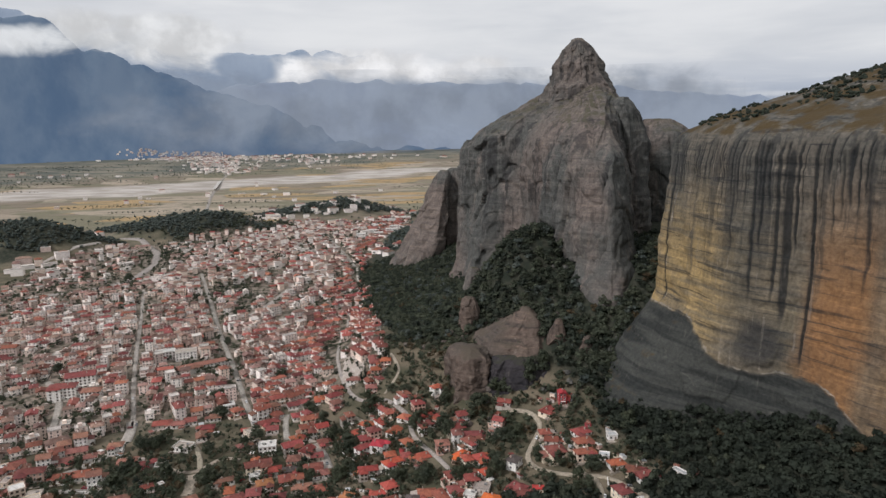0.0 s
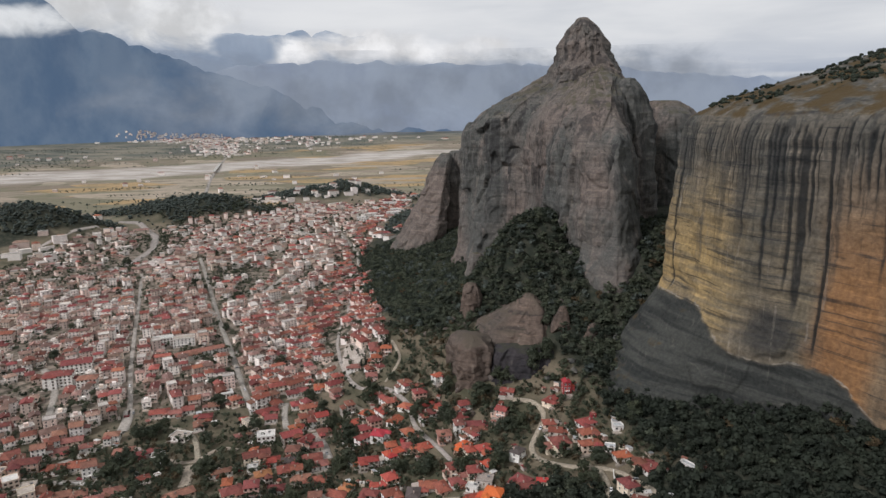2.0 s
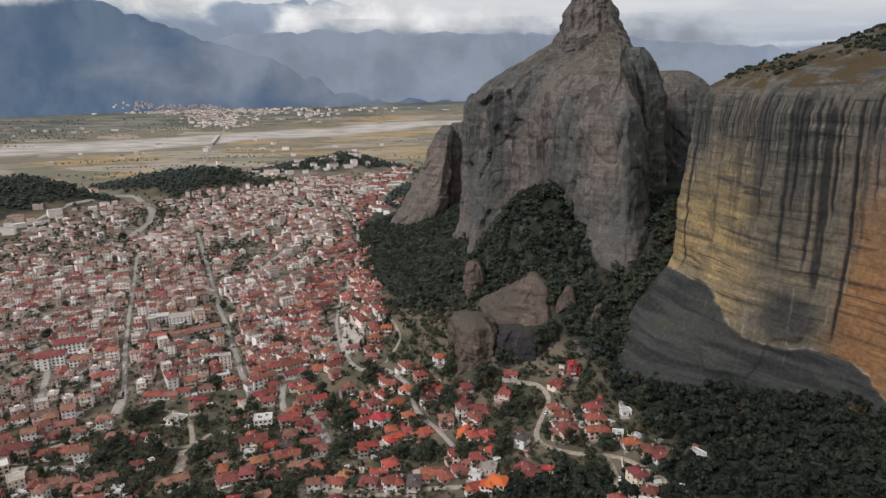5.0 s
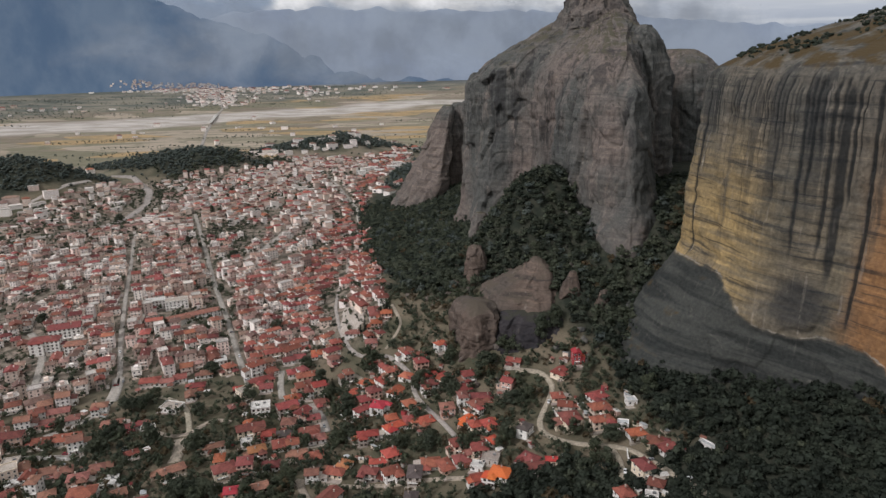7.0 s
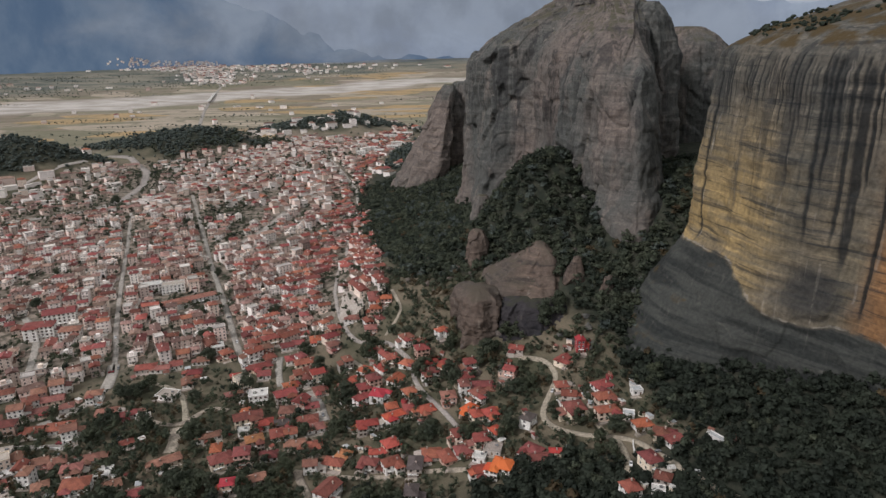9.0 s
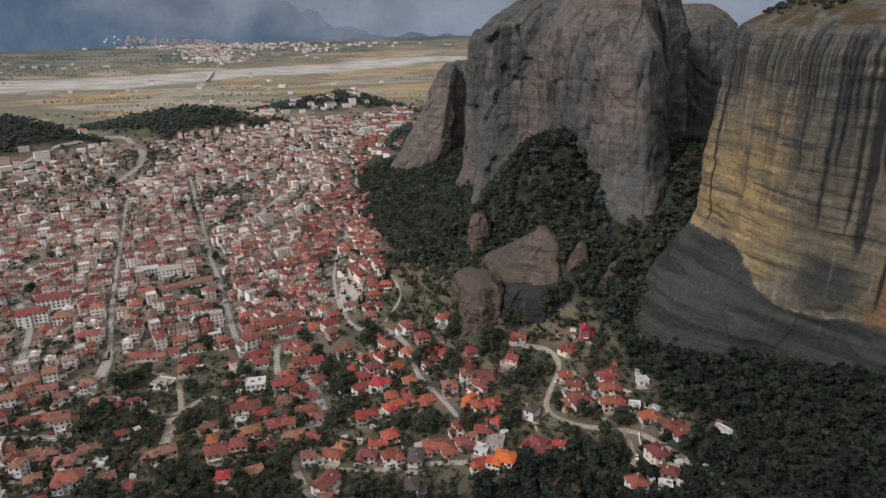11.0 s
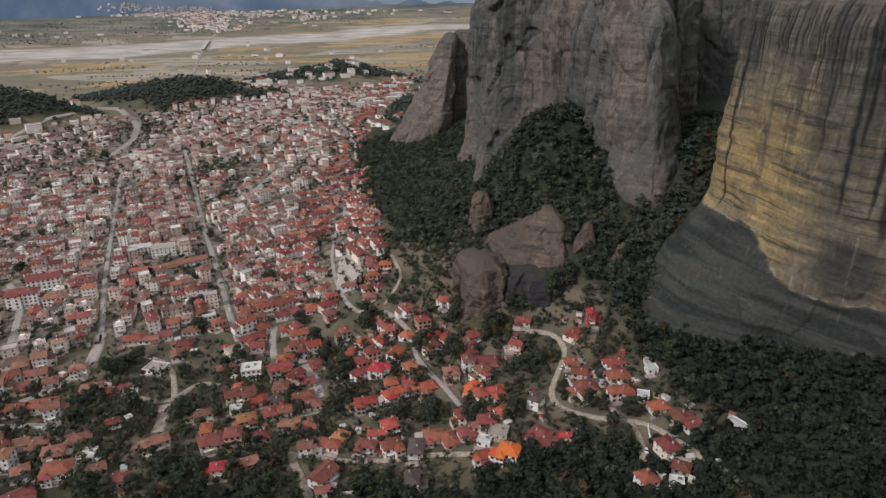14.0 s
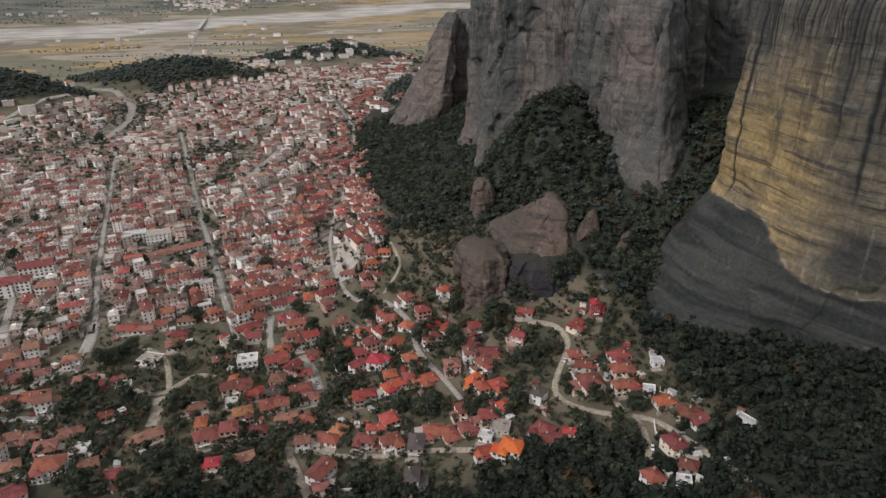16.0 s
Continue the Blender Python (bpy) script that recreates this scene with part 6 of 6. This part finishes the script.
# the two wooded hills, the plain's hedges and the far bank
p, luck = scatter(-1150, 0, 1250, 2050, 9.5, 34)
keep = (wooded(p[:, 0], p[:, 1]) > 0.3 + 0.5 * luck) & (from_streets(p[:, 0], p[:, 1]) > 2)
p, luck = p[keep], luck[keep]
mass_of_trees("hill_wood", "dark wooded hill at the edge of the town", p, 1.1 + 0.8 * luck, [(LEAVES_HAZED, 0.9), (LEAVES_LIGHT, 0.1)], 700, 2, 14)
p, luck = scatter(-1300, 300, 1300, 2100, 17.0, 35)
keep = (luck < 0.30 + 0.3 * vnoise(p[:, 0] / 90, p[:, 1] / 90, 7.0)) & (wooded(p[:, 0], p[:, 1]) < 0.3) & ~inside(TOWN, p[:, 0], p[:, 1]) & (p[:, 1] - 0.45 * p[:, 0] < 2250)
loose = [p[keep]]
hedge = np.random.default_rng(36)
for _ in range(110):
    x, y = hedge.uniform(-2300, 500), hedge.uniform(1900, 4050)
    if float(along(RIVER, np.array(x), np.array(y))) < 200:
        continue
    a, n = hedge.normal(0.1, 0.25), int(hedge.integers(5, 26))
    t = np.arange(n) * 12.0
    loose.append(np.column_stack([x + t * math.cos(a), y + t * math.sin(a)]) + hedge.normal(0, 3.0, (n, 2)))
# woods along the far bank
q, luck = scatter(-2600, -300, 2450, 4100, 26.0, 37)
bank = q[:, 1] - 0.62 * (q[:, 0] + 900)
keep = (bank > 3080) & (bank < 4000) & (luck < 0.42 + 0.9 * vnoise(q[:, 0] / 190, q[:, 1] / 60, 3.0)) & (np.hypot(q[:, 0], q[:, 1]) < 4150)
loose.append(q[keep])
p = np.vstack(loose)
mass_of_trees("plain_trees", "hedges and scattered field trees on the plain", p, 0.4 + 0.7 * hedge.random(len(p)), [(LEAVES_HAZED, 0.75), (LEAVES_LIGHT, 0.25)], 800, 2, 3)

# bushes on the dome of the cliff
dome = BVHTree.FromPolygons(*(lambda me: ([v.co for v in me.vertices], [tuple(f.vertices) for f in me.polygons]))(bpy.data.meshes["rock_cliff"]))
rng = np.random.default_rng(44)
tufts = []
for _ in range(9000):
    x, y = rng.uniform(175, 420), rng.uniform(300, 560)
    hit = dome.ray_cast(Vector((x, y, 600)), Vector((0, 0, -1)))[0]
    if hit and hit.z > 242 and float(vnoise(x / 17, y / 17, 1.0)) + 0.05 * (hit.z - 266) + 0.9 * (y > 428 - 0.25 * (x - 230)) + 0.3 * (hit.z < 252) > 0.3:
        tufts.append((x, y, hit.z))
        if len(tufts) > 1800:
            break
tufts = np.array(tufts)
models = [crown(np.random.default_rng(900 + k), 2.6, 3.0, 0.0, 3, 5) for k in range(5)]
v, f, n = [], [], 0
for k, (x, y, z) in enumerate(tufts):
    mv, mf = models[k % 5]
    v.append(mv * rng.uniform(0.3, 0.95) + (x, y, z - 0.5))
    f.append(mf + n)
    n += len(mv)
bushes = new("dome_bushes", mesh_of("dome_bushes", np.vstack(v), np.vstack(f), [LEAVES]))
tagged(bushes, "dark green bushes on the grassy dome of the cliff", "bushes", kind="stuff")


# pale stones that stand out of the wood and the scrub
rng = np.random.default_rng(61)
v, f, n = [], [], 0
for _ in range(230):
    x, y = rng.uniform(-60, 150), rng.uniform(480, 680)
    if from_streets(np.array(x), np.array(y)) < 4 or any(math.hypot(x - hx, y - hy) < hr + 2 for hx, hy, hr in HEROES) or float(vnoise(x / 30, y / 30, 12.0)) < 0.05 or x < np.interp(y, [395, 500, 680], [100, 0, -60]):
        continue
    size = rng.uniform(1.5, 4.0)
    tall = rng.uniform(0.6, 1.1)
    p = ICO_V * rng.uniform(0.7, 1.3, (12, 1)) * (size, size * rng.uniform(0.6, 1.2), size * tall)
    v.append(p + (x, y, float(ground_z(x, y)) + size * tall * 0.2))
    f.append(ICO_F + n)
    n += 12
tagged(new("slope_stones", mesh_of("slope_stones", np.vstack(v), np.vstack(f), [ROCK_WARM])), "weathered brown stones standing out of the slope wood", "stones", kind="stuff")


# ---- parked cars ----
def car_model(paint):
    """A parked car, 4.3 m long: lower body with bumpers, glazed cabin, roof, four wheels."""
    root = tagged(new("car"), f"small {paint.name.split('_')[1]} car parked beside a lane", "car", "parked cars")
    def skin(rows):
        v = [(sx * x, y, z) for y, x, z in rows for sx in (-1, 1)]
        n = len(rows)
        return v, [(2 * k, 2 * k + 1, 2 * ((k + 1) % n) + 1, 2 * ((k + 1) % n)) for k in range(n)] + [tuple(range(0, 2 * n, 2)), tuple(range(2 * n - 1, 0, -2))]
    part("body", mesh_of("body", *skin([(-2.1, 0.78, 0.32), (-2.15, 0.8, 0.6), (-2.0, 0.82, 0.86), (-1.0, 0.84, 0.95), (1.4, 0.84, 0.98), (2.05, 0.8, 0.9), (2.15, 0.78, 0.55), (2.05, 0.76, 0.3)]), [paint]), root)
    cabin = part("cabin", mesh_of("cabin", *skin([(-1.0, 0.78, 0.94), (-0.3, 0.66, 1.42), (1.2, 0.66, 1.42), (1.75, 0.76, 0.96)]), [GLASS]), root, "dark window glass")
    part("roof_panel", mesh_of("roof_panel", *skin([(-0.32, 0.66, 1.40), (-0.25, 0.64, 1.47), (1.15, 0.64, 1.47), (1.24, 0.66, 1.40)]), [paint]), cabin)
    ring = [(0.31 * math.cos(k * math.pi / 6), 0.31 * math.sin(k * math.pi / 6)) for k in range(12)]
    tyre = mesh_of("wheel", [(sx, a, b) for sx in (-0.1, 0.1) for a, b in ring], [(k, (k + 1) % 12, 12 + (k + 1) % 12, 12 + k) for k in range(12)] + [tuple(range(11, -1, -1)), tuple(range(12, 24))], [RUBBER])
    for x in (-0.76, 0.76):
        for y in (-1.35, 1.3):
            part("wheel", tyre, root, "", pose(x, y, 0.31))
    return root


CARS = [(123, 354), (94, 369), (60, 460), (-47, 434), (-252, 436), (-249, 437), (-244, 438), (64, 446), (110, 376), (-35, 427), (-263, 531), (-260, 537),
        (-161, 537), (-180, 581), (-202, 633), (-288, 593), (-95, 475), (-88, 466), (-203, 453), (-52, 398), (-23, 393)]
models = {}
for k, (x, y) in enumerate(CARS):
    paint = CAR_PAINTS[(0, 0, 1, 0, 2, 1)[k % 6]]
    m = pose(x, y, float(ground_z(x, y)) + 0.36, 0, 0, turn_at(x, y) + (0 if k % 2 else 90))
    if paint.name in models:
        copy_thing(models[paint.name], m)
    else:
        models[paint.name] = car_model(paint)
        models[paint.name].matrix_world = m


# ---- garden and retaining walls ----
def garden_wall(points, high, label):
    q = fine_line(points, 2.0)
    way = np.gradient(q, axis=0)
    way /= np.hypot(way[:, 0], way[:, 1])[:, None]
    side = np.stack([-way[:, 1], way[:, 0]], -1) * 0.2
    z = ground_z(q[:, 0], q[:, 1])
    rows = [np.column_stack([q + side * a, z + b]) for a, b in ((-1, -1.0), (-1, high), (-1.3, high), (-1.3, high + 0.12), (1.3, high + 0.12), (1.3, high), (1, high), (1, -1.0))]
    verts = np.stack(rows, 1).reshape(-1, 3)
    n = len(q)
    faces = grid_faces(n, 8).tolist() + [list(range(7, -1, -1)), list(range(8 * n - 8, 8 * n))]
    return tagged(new("garden_wall", mesh_of("garden_wall", verts, faces, [WALLS[0]])), label, "wall", "garden walls")


for line, high in (([(100, 388), (98, 379), (99, 372), (101, 368)], 1.6), ([(92, 426), (98, 409)], 1.8), ([(65, 437), (67, 424), (70, 414)], 1.6), ([(-80, 484), (-75, 472), (-67, 468)], 1.5),
                   ([(-161, 446), (-148, 447)], 1.4), ([(-72, 372), (-53, 372)], 1.4), ([(-264, 431), (-240, 429)], 1.6)):
    garden_wall(line, high, "low white rendered garden wall along the lane")


# ---- sheds and lean-tos among the gardens ----
def shed_model(kind, dice):
    w, d, h = dice.uniform(2.6, 4.6), dice.uniform(2.2, 3.4), dice.uniform(2.0, 2.5)
    root = tagged(new("shed"), f"small garden shed with {kind} roof beside a house", "shed", "garden sheds")
    part("wall", mesh_of("wall", *box(-w / 2, -d / 2, -2.0, w / 2, d / 2, h), [dice.choice(WALLS)]), root)
    v = [(-w / 2 - 0.2, -d / 2 - 0.2, h - 0.1), (w / 2 + 0.2, -d / 2 - 0.2, h - 0.1), (w / 2 + 0.2, d / 2 + 0.2, h + 0.4), (-w / 2 - 0.2, d / 2 + 0.2, h + 0.4)]
    v = v + [(x, y, z + 0.12) for x, y, z in v]
    f = [(3, 2, 1, 0), (4, 5, 6, 7), (0, 1, 5, 4), (1, 2, 6, 5), (2, 3, 7, 6), (3, 0, 4, 7)]
    part("roof", mesh_of("roof", v, f, [{"sheet metal": ROOFS["g"], "red tiled": ROOFS["r"], "flat pale": ROOFS["w"], "brown tiled": ROOFS["b"]}[kind]]), root)
    part("door", DOOR, root, "", pose(0, -d / 2 - 0.03, 0.0))
    return root


sheds = {}
count = 0
rng = np.random.default_rng(77)
for _ in range(1500):
    if count >= 95:
        break
    hx, hy, hr = HEROES[int(rng.integers(0, len(HEROES)))]
    a = rng.uniform(0, 6.283)
    x, y = hx + math.cos(a) * (hr + rng.uniform(2, 6)), hy + math.sin(a) * (hr + rng.uniform(2, 6))
    if y > 560 or from_streets(np.array(x), np.array(y)) < 2.5 or any(math.hypot(x - ox, y - oy) < r + 2.0 for ox, oy, r in HEROES):
        continue
    kind = ("sheet metal", "red tiled", "flat pale", "brown tiled")[int(rng.integers(0, 4))]
    key = (kind, int(rng.integers(0, 3)))
    m = pose(x, y, float(ground_z(x, y)), 0, 0, rng.uniform(0, 180))
    if key in sheds:
        copy_thing(sheds[key], m)
    else:
        sheds[key] = shed_model(kind, dice)
        sheds[key].matrix_world = m
    count += 1


# ---- the road bridge over the river ----
a, b = Vector((-840, 2515, 0)), Vector((-925, 2850, 0))
long, turn = (b - a).length, math.degrees(math.atan2(b.y - a.y, b.x - a.x))
bridge = tagged(new("bridge"), "long pale concrete road bridge over the gravel river", "bridge")
bridge.matrix_world = pose(*((a + b) / 2)[:2], float(ground_z(*((a + b) / 2)[:2])), 0, 0, turn)
part("deck", mesh_of("deck", *box(-long / 2, -5.0, 6.0, long / 2, 5.0, 7.2), [ROOFS["w"]]), bridge)
for side in (-1, 1):
    part("parapet", mesh_of("parapet", *box(-long / 2, side * 4.8 - 0.15, 7.19, long / 2, side * 4.8 + 0.15, 8.3), [WALLS[0]]), bridge)
pier = mesh_of("pier", *joined([(*box(-0.9, -3.6, -3.0, 0.9, 3.6, 5.2), 0), (*box(-1.3, -4.6, 5.2, 1.3, 4.6, 6.01), 0)])[:2], [ROOFS["p"]])
for k in range(9):
    part("pier", pier, bridge, "", pose(-long / 2 + long * (k + 0.5) / 9, 0, 0))
